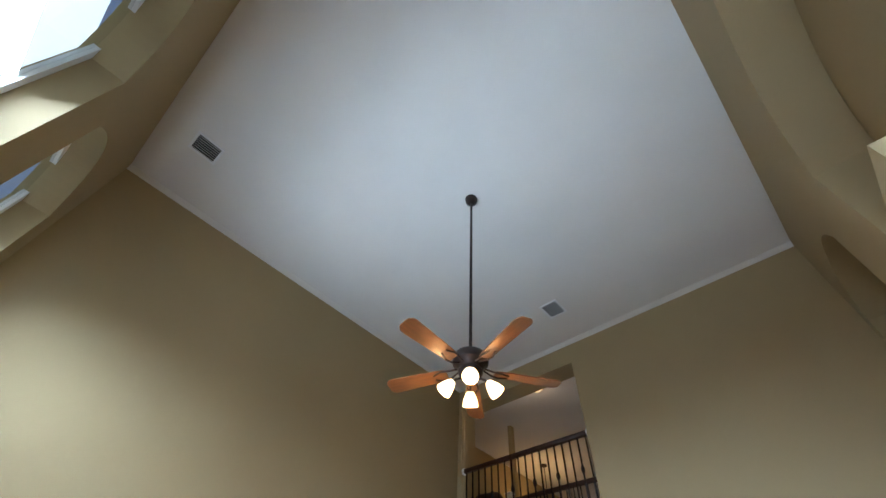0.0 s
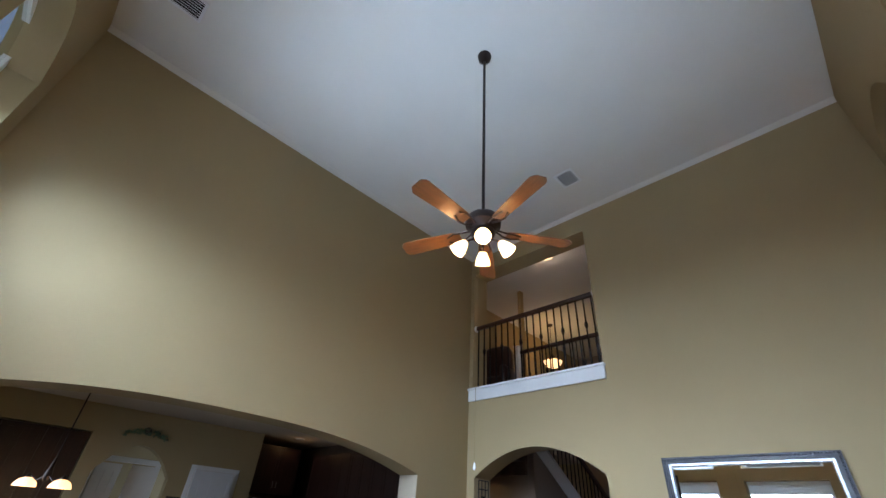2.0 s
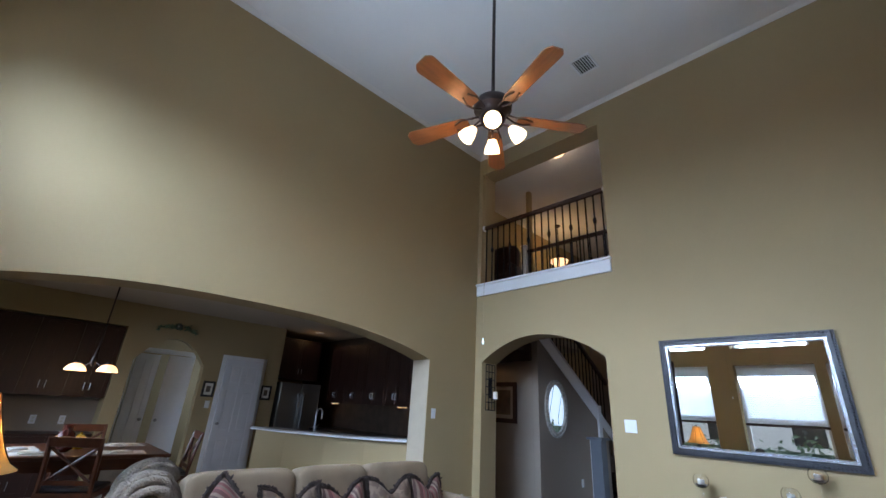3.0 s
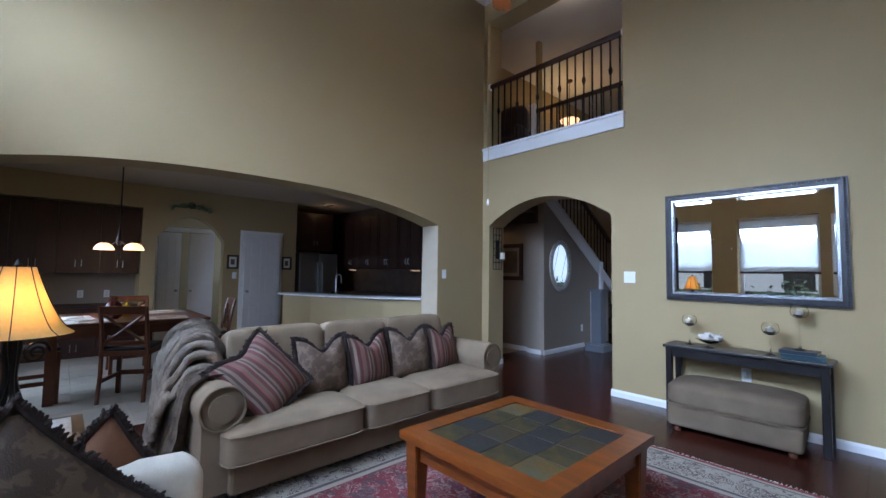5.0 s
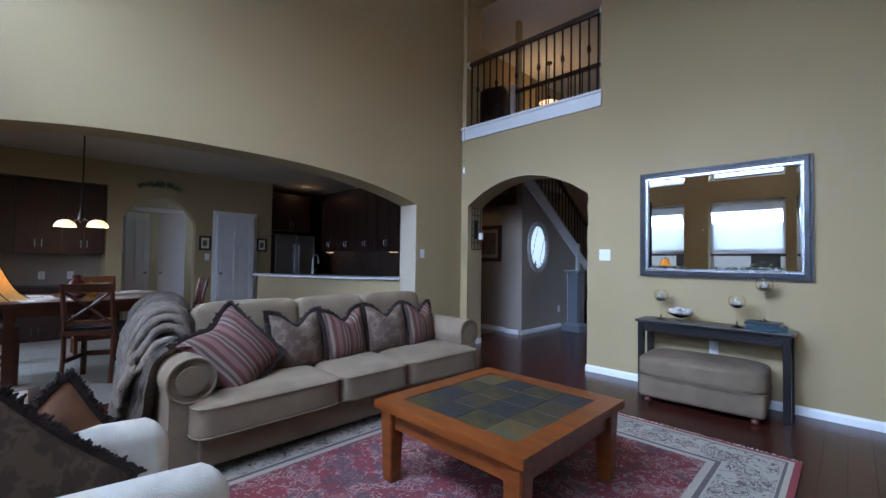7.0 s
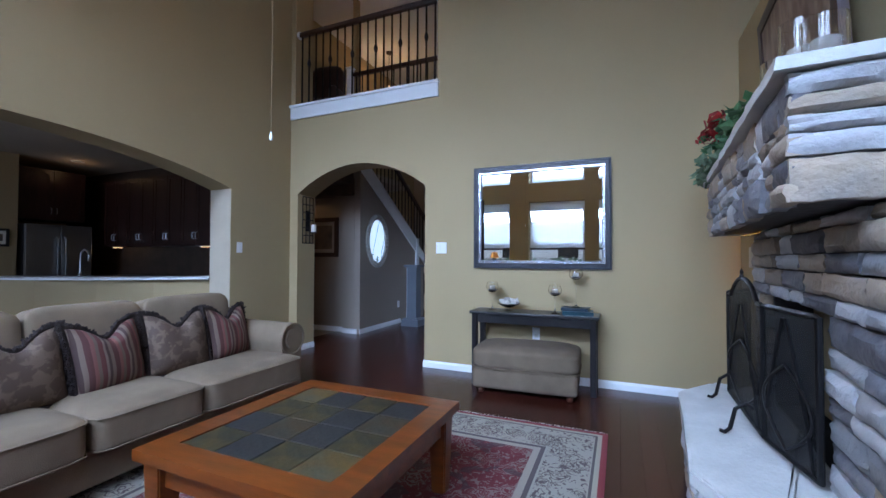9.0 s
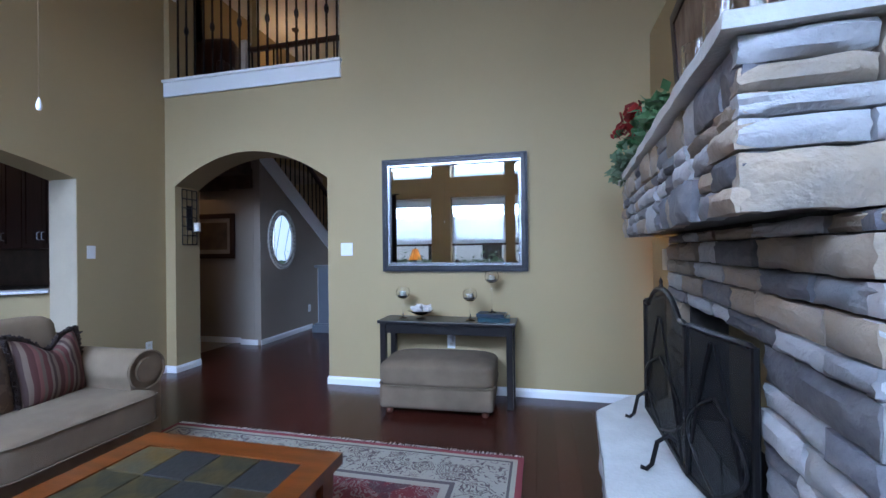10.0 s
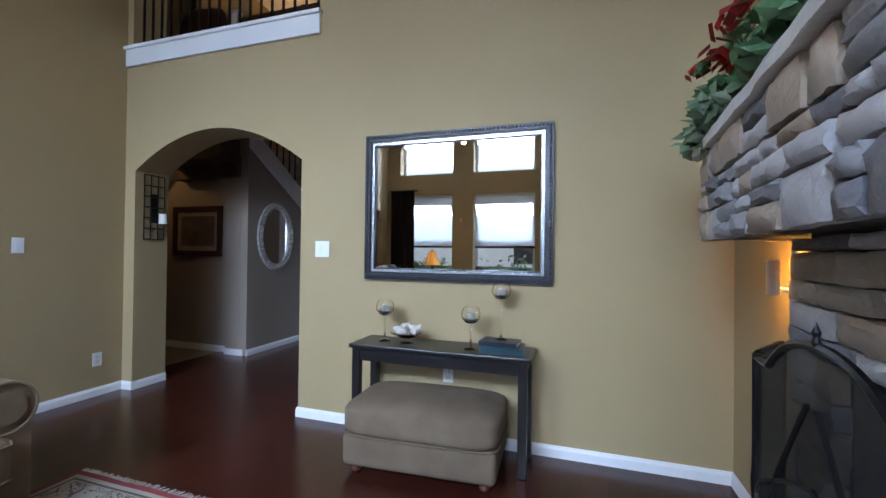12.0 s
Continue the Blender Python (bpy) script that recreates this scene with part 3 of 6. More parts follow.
structure(slab(rect(-80, 80, -5, 50), [], lambda p, q, c: (p, 70 + c, q), 0.5), "backdrop_street", M_OUT2, "bright overcast sky over the street", "sky")


def leaf_cloud(bm, centre, spread, count, size, rnd):
    """Small folded leaves round a centre."""
    for _ in range(count):
        p = Vector(centre) + Vector((rnd.gauss(0, 1) * spread[0], rnd.gauss(0, 1) * spread[1], rnd.gauss(0, 1) * spread[2]))
        d = Vector((rnd.gauss(0, 1), rnd.gauss(0, 1), rnd.gauss(0, 0.7))).normalized()
        s = d.orthogonal().normalized()
        s.rotate(Matrix.Rotation(rnd.random() * 6.28, 3, d))
        L = size * rnd.uniform(0.7, 1.3)
        up = d.cross(s) * L * 0.12
        a, b, c1, c2 = p, p + d * L, p + d * L * 0.45 + s * L * 0.32 + up, p + d * L * 0.45 - s * L * 0.32 + up
        va, vb, v1, v2 = (bm.verts.new(q) for q in (a, b, c1, c2))
        bm.faces.new((va, v1, vb))
        bm.faces.new((va, vb, v2))
    return bm


rnd = random.Random(7)
for k in range(8):
    sh = thing("shrub", "leafy green garden shrub on the lawn", "shrub", (-0.5 + k * 1.5, -8.6 + 0.3 * (k % 2), -0.3) if k < 5 else (2.4 + 1.3 * (k - 5), 9.5, -0.3), group="garden shrubs")
    part("stem", tube([(0, 0, 0), (0.05, 0, 0.4), (0, 0.05, 0.8)], [0.03, 0.02, 0.01], 6), M_DARKWOOD, sh)
    part("foliage", leaf_cloud(bmesh.new(), (0, 0, 0.75), (0.42, 0.35, 0.3), 700, 0.14, rnd), M_LEAF2, sh)

# ---- living room: furniture ----


def cushion(sx, sy, sz, puff=0.25, n=10, power=4.0, square=7):
    """A stuffed box: rounded edges and swelling faces, centred."""
    bm = bmesh.new()
    bmesh.ops.create_cube(bm, size=2)
    bmesh.ops.subdivide_edges(bm, edges=bm.edges[:], cuts=n, use_grid_fill=True)
    for v in bm.verts:
        u, w, t = v.co
        k = (abs(u) ** square + abs(w) ** square + abs(t) ** square) ** (1 / square)
        q = v.co / k
        bulge = 1 + puff * (1 - abs(u) ** power) * (1 - abs(w) ** power) - puff * 0.3
        v.co = Vector((q.x * sx / 2, q.y * sy / 2, q.z * sz / 2 * bulge))
    return bm


def piping(sx, sy, z, r=0.006, k=6):
    pts = []
    for i in range(64):
        a = 2 * math.pi * i / 64
        c, s = math.cos(a), math.sin(a)
        f = (abs(c) ** k + abs(s) ** k) ** (-1 / k)
        pts.append((c * f * sx / 2, s * f * sy / 2, z))
    return tube(pts, r, 6, closed=True)


def pillow(m, cloth, label, size=0.47, chop=0.44, group="sofa pillows"):
    """A knife-edged throw pillow standing on its lower edge, dented at the top, with a ruffled dark fringe. Its face looks along +y."""
    ob = thing("throw_pillow", label, "pillow", group=group)
    ob.matrix_basis = m
    n, T = 18, 0.085

    def place(u, w, side):
        t = T * ((1 - abs(u) ** 2.6) * (1 - abs(w) ** 2.6)) ** 0.62
        pinch = 1 - 0.07 * (1 - abs(w) ** 2) * abs(u) ** 3
        x = u * size / 2 * pinch
        z = w * size / 2 * (1 - 0.07 * (1 - abs(u) ** 2) * abs(w) ** 3)
        z -= chop * size / 2 * math.exp(-(u / 0.42) ** 2) * max(0, w) ** 1.7
        t *= 1 - 0.35 * math.exp(-(u / 0.3) ** 2) * max(0, w)
        return Vector((x, side * t + 0.010 * noise.noise(Vector((u * 3, w * 3, side))) * (1 - abs(u) ** 4) * (1 - abs(w) ** 4), z + size / 2))

    bm = bmesh.new()
    grids = []
    for side in (1, -1):
        grids.append([[bm.verts.new(place(-1 + 2 * i / n, -1 + 2 * j / n, side)) for j in range(n + 1)] for i in range(n + 1)])
    for g in grids:
        for i in range(n):
            for j in range(n):
                bm.faces.new((g[i][j], g[i + 1][j], g[i + 1][j + 1], g[i][j + 1]))
    bmesh.ops.remove_doubles(bm, verts=bm.verts[:], dist=0.0005)
    part("cover", bm, cloth, ob, smooth=True)
    m_ = 60
    ring = [(-1 + 2 * i / m_, -1) for i in range(m_)] + [(1, -1 + 2 * i / m_) for i in range(m_)] + [(1 - 2 * i / m_, 1) for i in range(m_)] + [(-1, 1 - 2 * i / m_) for i in range(m_)]
    pts = [place(u, w, 1) + Vector((u, 0, w)) * 0.006 for u, w in ring]
    bm = tube(pts, 0.012, 8, closed=True)
    fr2 = random.Random(len(label))
    for i, p in enumerate(pts):
        u, w = ring[i]
        for k in range(3):
            o = Vector((u * abs(u) ** 3, 0, w * abs(w) ** 3)).normalized() * fr2.uniform(0.015, 0.023)
            side = Vector((fr2.gauss(0, 0.006), 0.014 * math.sin(i * 0.8 + k * 2.1) + fr2.gauss(0, 0.004), fr2.gauss(0, 0.006)))
            tube([p, p + o * 0.55 + side * 0.4, p + o + side], [0.008, 0.009, 0.004], 5, bm)
    part("fringe", bm, M_FRINGE, ob, "dark brown ruffled fringe", smooth=True)
    return ob


# sofa: faces +x, backed to the kitchen arch
SY0, SY1 = -3.90, -1.60
sofa = thing("sofa", "taupe chenille three-seat sofa with rolled arms", "sofa", (0, 0, 0))
part("base", bx(0.74, 1.58, SY0 + 0.02, SY1 - 0.02, 0.07, 0.30, 0.02), M_SOFA, sofa)
bm = bx(0.66, 0.92, SY0, SY1, 0.07, 0.80, 0.05, 3)
part("back_frame", bm, M_SOFA, sofa, smooth=True)
for yc in (SY0 - 0.02, SY1 + 0.02):
    bm = bmesh.new()
    prof = []
    for i in range(21):
        a = -0.5 + i / 20 * (math.pi + 1.0)
        prof.append((0.128 * math.cos(a), 0.565 + 0.128 * math.sin(a)))
    prof = [(0.105, 0.09), (0.105, 0.47)] + prof + [(-0.105, 0.47), (-0.105, 0.09)]
    out = [(yc + p * 1.0, z) for p, z in prof]
    slab(out, [], lambda p, q, c: (0.70 + c, p, q), 0.84, bm)
    arm = part("arm", bm, M_SOFA, sofa, smooth=True)
    scroll = [(yc + 0.078 * math.cos(t / 32 * 2 * math.pi), 0.565 + 0.078 * math.sin(t / 32 * 2 * math.pi)) for t in range(32)]
    part("arm_scroll", slab(scroll, [], lambda p, q, c: (1.54 + c, p, q), 0.018), M_SOFA, arm, smooth=True)
    part("arm_piping", tube([(1.548, yc + 0.122 * math.cos(t / 32 * 2 * math.pi), 0.565 + 0.122 * math.sin(t / 32 * 2 * math.pi)) for t in range(32)], 0.008, 6, closed=True), M_SOFA, arm)
for y0, y1 in ((-3.93, -3.025), (-3.02, -2.425), (-2.42, -1.58)):
    c = part("seat_cushion", cushion(0.80, y1 - y0, 0.215, 0.20, 14, 5.0, 11), M_SOFA, sofa, smooth=True, m=pose(1.27, (y0 + y1) / 2, 0.348))
    for z in (0.078, -0.080):
        part("piping", piping(0.802, y1 - y0, z, 0.005, 13), M_SOFA, c)
for y0, y1 in ((-3.76, -3.03), (-3.02, -2.41), (-2.40, -1.72)):
    part("back_cushion", cushion(y1 - y0, 0.21, 0.56, 0.10, 12, 6, 14), M_SOFA, sofa, smooth=True, m=pose(0.92, (y0 + y1) / 2, 0.635, 0, 0, 90) @ pose(0, 0, 0, -10, 0, 0))
for x in (0.78, 1.5):
    for y in (SY0 + 0.06, SY1 - 0.06):
        part("foot", lathe([(0.022, 0.0), (0.03, 0.07)], 12), M_BLACK, sofa, m=pose(x, y, 0.006))

PZ = 0.43
pillow(pose(1.30, -3.62, 0.655, 0, 0, -58) @ pose(0, 0, 0, 40, 24, 0) @ pose(0, 0, -0.25), M_STRIPE, "wine and beige striped pillow with dark fringe on the sofa", 0.50, 0.18)
pillow(pose(1.24, -3.13, PZ, 0, 0, -86) @ pose(0, 0, 0, 14, 0, 0), M_DAMASK, "brown damask pillow with dark fringe on the sofa", 0.43, 0.5)
pillow(pose(1.23, -2.70, PZ, 0, 0, -80) @ pose(0, 0, 0, 14, 2, 0), M_STRIPE, "wine and beige striped pillow with dark fringe on the sofa", 0.42, 0.46)
pillow(pose(1.22, -2.28, PZ, 0, 0, -92) @ pose(0, 0, 0, 14, 0, 0), M_DAMASK, "brown damask pillow with dark fringe on the sofa", 0.43, 0.5)
pillow(pose(1.21, -1.87, PZ, 0, 0, -78) @ pose(0, 0, 0, 14, -2, 0), M_STRIPE, "wine and beige striped pillow with dark fringe on the sofa", 0.42, 0.46)

# throw over the arm and the back corner
th = thing("throw_blanket", "grey-brown knitted throw draped over the sofa arm", "blanket", (0, 0, 0))
bm = bmesh.new()
yc = SY0 - 0.02
nx, nt = 90, 50
grid = []
for i in range(nx + 1):
    s = i / nx
    x = 0.70 + 0.66 * s
    row = []
    back = max(0.0, 1 - max(0, (x - 0.86)) / 0.22)
    for j in range(nt + 1):
        t = j / nt
        warp = 1.1 * noise.noise(Vector((s * 2.2, t * 1.6, 8)))
        rib = abs(math.sin(s * 13 + 1.2 * t + warp)) ** 0.8
        fold = 0.055 * (rib - 0.5) + 0.007 * math.sin(s * 75 + 7 * t) + 0.030 * noise.noise(Vector((s * 5, t * 4, 3)))
        r = 0.150 + 0.75 * fold
        top = 0.565 + back * 0.27
        if t < 0.45:
            a = 0.35 + (math.pi - 0.35) * (t / 0.45)
            y, z = yc + r * math.cos(a), top + r * math.sin(a)
        else:
            k = (t - 0.45) / 0.55
            y = yc - 0.150 - 0.02 * k - fold * (0.75 + 0.9 * k)
            z = top - k * (top - 0.10 - 0.12 * s - 0.05 * math.sin(s * 9))
        row.append(bm.verts.new((x + 0.02 * math.sin(t * 9 + s * 5), y, z)))
    grid.append(row)
for i in range(nx):
    for j in range(nt):
        bm.faces.new((grid[i][j], grid[i + 1][j], grid[i + 1][j + 1], grid[i][j + 1]))
bmesh.ops.solidify(bm, geom=bm.faces[:], thickness=0.012)
part("cloth", bm, M_THROW, th, smooth=True)
tr_ = random.Random(17)
for k in range(9):
    x0 = 0.70 + 0.052 * k
    hi = 0.87 - 0.022 * max(0, k - 4) ** 1.6
    lo = 0.10 + 0.045 * k
    ctrl = [(x0 + 0.03, yc + 0.13, hi - 0.16), (x0 + 0.015, yc + 0.05, hi + 0.03), (x0, yc - 0.07, hi + 0.045), (x0 - 0.01, yc - 0.165, hi - 0.09), (x0 - 0.02, yc - 0.20, (hi + lo) / 2), (x0 - 0.03 + 0.02 * tr_.random(), yc - 0.22 - 0.03 * tr_.random(), lo)]
    pts, rad = [], []
    for i in range(31):
        u = i / 30 * (len(ctrl) - 1)
        q = min(int(u), len(ctrl) - 2)
        p0, p1, p2, p3 = (Vector(ctrl[min(max(q + d, 0), len(ctrl) - 1)]) for d in (-1, 0, 1, 2))
        f = u - q
        pt = 0.5 * ((2 * p1) + (p2 - p0) * f + (2 * p0 - 5 * p1 + 4 * p2 - p3) * f * f + (3 * p1 - p0 - 3 * p2 + p3) * f ** 3)
        pts.append(pt + Vector((0.012 * noise.noise(Vector((k, u * 1.3, 0))), 0.012 * noise.noise(Vector((k, u * 1.3, 5))), 0)))
        rad.append(0.029 + 0.008 * noise.noise(Vector((k * 3, u * 1.5, 2))) + 0.003 * math.sin(i * 2.1))
    part("fold", tube(pts, rad, 10), M_THROW, th, smooth=True)
bm = bmesh.new()
for i in range(60):
    s = i / 59
    x = 0.72 + 0.62 * s
    z = 0.10 + 0.12 * s + 0.05 * math.sin(s * 9)
    y = yc - 0.185 + 0.04 * math.sin(s * 34 + 2.5)
    tube([(x, y, z + 0.02), (x + 0.004, y - 0.006, max(0.012, z - 0.07))], 0.004, 4, bm)
part("tassels", bm, M_THROW, th)

# coffee table
TX0, TX1, TY0, TY1, TZ = 2.225, 3.22, -3.18, -2.145, 0.465
ct = thing("coffee_table", "cherry wood coffee table with an inlaid slate top", "coffee table", ((TX0 + TX1) / 2, (TY0 + TY1) / 2, 0))
hw, hl, bd = (TX1 - TX0) / 2, (TY1 - TY0) / 2, 0.115
for nm, pts in (("rail", [(-hw, -hl), (hw, -hl), (hw - bd, -hl + bd), (-hw + bd, -hl + bd)]), ("rail", [(hw, -hl), (hw, hl), (hw - bd, hl - bd), (hw - bd, -hl + bd)]),
                ("rail", [(hw, hl), (-hw, hl), (-hw + bd, hl - bd), (hw - bd, hl - bd)]), ("rail", [(-hw, hl), (-hw, -hl), (-hw + bd, -hl + bd), (-hw + bd, hl - bd)])):
    bm = slab(pts, [], lambda p, q, c: (p, q, TZ - 0.045 + c), 0.045)
    bmesh.ops.bevel(bm, geom=[e for e in bm.edges if e.calc_length() > 0.2 and len(e.link_faces) == 2 and e.calc_face_angle() > 0.5], offset=0.005, segments=2, affect="EDGES")
    part("top_rail", bm, M_TABLE, ct)
part("tile_bed", bx(-hw + bd, hw - bd, -hl + bd, hl - bd, TZ - 0.04, TZ - 0.012), M_SOOT_GAP, ct)
tr = random.Random(3)
tw = (2 * (hw - bd)) / 4
tl = (2 * (hl - bd)) / 4
kinds = [0, 2, 0, 1, 2, 3, 0, 2, 0, 2, 2, 0, 1, 0, 3, 2]
for i in range(4):
    for j in range(4):
        x, y = -hw + bd + (i + 0.5) * tw, -hl + bd + (j + 0.5) * tl
        part("slate_tile", bx(-tw / 2 + 0.003, tw / 2 - 0.003, -tl / 2 + 0.003, tl / 2 - 0.003, -0.012, tr.uniform(-0.0005, 0.001), 0.002, 1), M_SLATES[kinds[(i * 4 + j) % 16]], ct, m=pose(x, y, TZ - 0.004))
for sy in (-1, 1):
    part("apron", bx(-hw + 0.10, hw - 0.10, sy * (hl - 0.065) - 0.012, sy * (hl - 0.065) + 0.012, TZ - 0.15, TZ - 0.046, 0.003), M_TABLE, ct)
    part("apron", bx(sy * (hw - 0.065) - 0.012, sy * (hw - 0.065) + 0.012, -hl + 0.10, hl - 0.10, TZ - 0.15, TZ - 0.046, 0.003), M_TABLE, ct)
for sx in (-1, 1):
    for sy in (-1, 1):
        bm = bmesh.new()
        r = bmesh.ops.create_cube(bm, size=1)
        for v in r["verts"]:
            w = 0.05 if v.co.z > 0 else 0.036
            v.co = Vector((v.co.x * 2 * w, v.co.y * 2 * w, 0.018 if v.co.z < 0 else TZ - 0.046))
        bmesh.ops.bevel(bm, geom=bm.edges[:], offset=0.006, segments=2, affect="EDGES")
        part("leg", bm, M_TABLE, ct, m=pose(sx * (hw - 0.075), sy * (hl - 0.075), 0))

# rug
RCX, RCY = 2.62, -1.12 - RUG_L / 2
rug = thing("area_rug", "red oriental wool rug with a cream floral border", "rug", (RCX, RCY, 0.004))
M_RUG = rug_cloth()
bm = bmesh.new()
bmesh.ops.create_grid(bm, x_segments=40, y_segments=50, size=1)
for v in bm.verts:
    wob = 0.006 * noise.noise(Vector((v.co.x * 4, v.co.y * 4, 0)))
    v.co = Vector((v.co.x * RUG_W / 2 + wob, v.co.y * RUG_L / 2 + wob, 0.010 + 0.002 * noise.noise(v.co * 6)))
geom = bmesh.ops.extrude_face_region(bm, geom=bm.faces[:])
for v in [g for g in geom["geom"] if isinstance(g, bmesh.types.BMVert)]:
    v.co.z = 0.0
part("weave", bm, M_RUG, rug)
for e in (-1, 1):
    bm = bmesh.new()
    fr = random.Random(11 + e)
    for i in range(190):
        x = -RUG_W / 2 + (i + 0.5) * RUG_W / 190
        dx = fr.uniform(-0.012, 0.012)
        y0 = e * (RUG_L / 2 - 0.004)
        tube([(x, y0, 0.008), (x + dx * 0.5, y0 + e * 0.018, 0.007), (x + dx, y0 + e * fr.uniform(0.030, 0.050), 0.003)], 0.0022, 4, bm)
    part("fringe", bm, M_PAPER, rug, "cream knotted fringe")

# armchair beside the windows, facing the table
AC = pose(2.48, -4.47, 0, 0, 0, 5)
ac = thing("armchair", "cream tweed armchair with low rounded arms", "armchair")
ac.matrix_basis = AC
part("base", bx(-0.27, 0.27, -0.40, 0.30, 0.10, 0.34, 0.03, 3), M_CREAM, ac, smooth=True)
part("seat_cushion", cushion(0.42, 0.62, 0.12, 0.25), M_CREAM, ac, smooth=True, m=pose(0, 0.01, 0.37))
part("backrest", cushion(0.60, 0.2, 0.50, 0.16), M_CREAM, ac, smooth=True, m=pose(0, -0.42, 0.52, -10))
for sx in (-1, 1):
    bm = bx(sx * 0.275 - 0.075, sx * 0.275 + 0.075, -0.42, 0.33, 0.10, 0.68, 0.07, 5)
    for v in bm.verts:
        if v.co.z > 0.4 and v.co.y > 0:
            v.co.z -= 0.10 * (v.co.y / 0.33) ** 2
    part("arm", bm, M_CREAM, ac, smooth=True)
    for y in (-0.34, 0.25):
        part("foot", lathe([(0.018, 0.0), (0.03, 0.10)], 12), M_BLACK, ac, m=pose(sx * 0.23, y, 0.006))
pillow(pose(2.44, -4.72, 0.50, 0, 0, -60) @ pose(0, 0, 0, 16, 40, 0) @ pose(0, 0, -0.32), M_DAMASK2, "large olive-brown damask pillow with dark fringe on the armchair", 0.64, 0.34, "armchair pillows")
pillow(pose(2.20, -4.53, 0.50, 0, 0, -66) @ pose(0, 0, 0, 10, 30, 0) @ pose(0, 0, -0.23), M_RUST, "rust brown pillow with dark fringe on the armchair", 0.46, 0.20, "armchair pillows")

# end table, lamp, plant
et = thing("end_table", "dark wooden end table beside the armchair", "end table", (1.36, -4.80, -0.05))
part("tabletop", bx(-0.29, 0.29, -0.29, 0.29, 0.57, 0.60, 0.006), M_BLACK, et)
part("inset", bx(-0.24, 0.24, -0.24, 0.24, 0.597, 0.604, 0.002), M_COUNTER, et, "pale grey inset panel")
part("shelf", bx(-0.25, 0.25, -0.25, 0.25, 0.16, 0.18, 0.004), M_BLACK, et)
for sx in (-1, 1):
    for sy in (-1, 1):
        part("leg", bx(-0.022, 0.022, -0.022, 0.022, 0.05, 0.57, 0.004), M_BLACK, et, m=pose(sx * 0.25, sy * 0.25, 0))
    part("apron", bx(-0.23, 0.23, -0.01, 0.01, 0.50, 0.57), M_BLACK, et, m=pose(0, sx * 0.25, 0))

LX, LY = 1.42, -4.785
tl_ = thing("table_lamp", "black scrolled iron table lamp with a lit parchment shade", "table lamp", (LX, LY, 0.554))
part("base", lathe([(0.095, 0.0), (0.10, 0.012), (0.085, 0.03), (0.05, 0.04), (0.03, 0.06), (0.0, 0.06)], 8), M_IRON, tl_)
for k in range(4):
    a = k * math.pi / 2 + 0.4
    c, s_ = math.cos(a), math.sin(a)
    pts = []
    for i in range(25):
        t = i / 24
        r = 0.016 + 0.045 * math.sin(math.pi * t) ** 2 if t < 0.8 else 0.016 + 0.045 * math.sin(math.pi * 0.8) ** 2 * (1 - t) / 0.2
        pts.append((c * (0.015 + 0.05 * (1 - t) ** 2 + 0.01 * math.sin(9 * t)), s_ * (0.015 + 0.05 * (1 - t) ** 2 + 0.01 * math.sin(9 * t)), 0.03 + 0.50 * t))
    part("stem_bar", tube(pts, 0.011, 6), M_IRON, tl_)
    sp = []
    for i in range(26):
        t = i / 25
        q = 0.055 * (1 - 0.75 * t)
        b = t * 3.4 * math.pi
        sp.append((c * (0.085 + q * math.cos(b)), s_ * (0.085 + q * math.cos(b)), (0.40 if k % 2 else 0.10) + q * math.sin(b)))
    part("scroll", tube(sp, 0.007, 6), M_IRON, tl_)
part("finial", lathe([(0.01, 0.80), (0.016, 0.815), (0.008, 0.83), (0.0, 0.845)], 10), M_IRON, tl_)
part("harp", tube([(0, 0, 0.52), (0, 0, 0.80)], 0.005, 6), M_IRON, tl_)
prof = [(0.212 - 0.150 * (t ** 0.6), 0.495 + 0.31 * t) for t in [i / 12 for i in range(13)]]
bm = bmesh.new()
n = 48
rings = []
for r, z in prof:
    rings.append([bm.verts.new((r * (1 - 0.012 * abs(math.sin(4 * 2 * math.pi * i / n / 1))) * math.cos(2 * math.pi * i / n), r * math.sin(2 * math.pi * i / n), z)) for i in range(n)])
for a, b in zip(rings, rings[1:]):
    for i in range(n):
        bm.faces.new((a[i], a[(i + 1) % n], b[(i + 1) % n], b[i]))
bmesh.ops.solidify(bm, geom=bm.faces[:], thickness=0.003)
M_LAMPSHADE2 = bpy.data.materials.new("lit_parchment")
M_LAMPSHADE2.use_nodes = True
_n, _l = M_LAMPSHADE2.node_tree.nodes, M_LAMPSHADE2.node_tree.links
_t, _d, _x = _n.new("ShaderNodeBsdfTranslucent"), _n["Principled BSDF"], _n.new("ShaderNodeMixShader")
_no = _n.new("ShaderNodeTexNoise")
_no.inputs["Scale"].default_value, _no.inputs["Detail"].default_value = 22, 4
_mx = _n.new("ShaderNodeMix")
_mx.data_type = "RGBA"
_mx.inputs[6].default_value, _mx.inputs[7].default_value = (0.88, 0.60, 0.22, 1), (0.74, 0.47, 0.15, 1)
_l.new(_no.outputs[0], _mx.inputs[0])
_l.new(_mx.outputs[2], _t.inputs[0])
_l.new(_mx.outputs[2], _d.inputs["Base Color"])
_d.inputs["Roughness"].default_value = 0.8
_x.inputs[0].default_value = 0.45
_l.new(_d.outputs[0], _x.inputs[1])
_l.new(_t.outputs[0], _x.inputs[2])
_l.new(_x.outputs[0], _n["Material Output"].inputs[0])
shade = part("shade", bm, M_LAMPSHADE2, tl_, "warm glowing parchment bell shade", smooth=True)
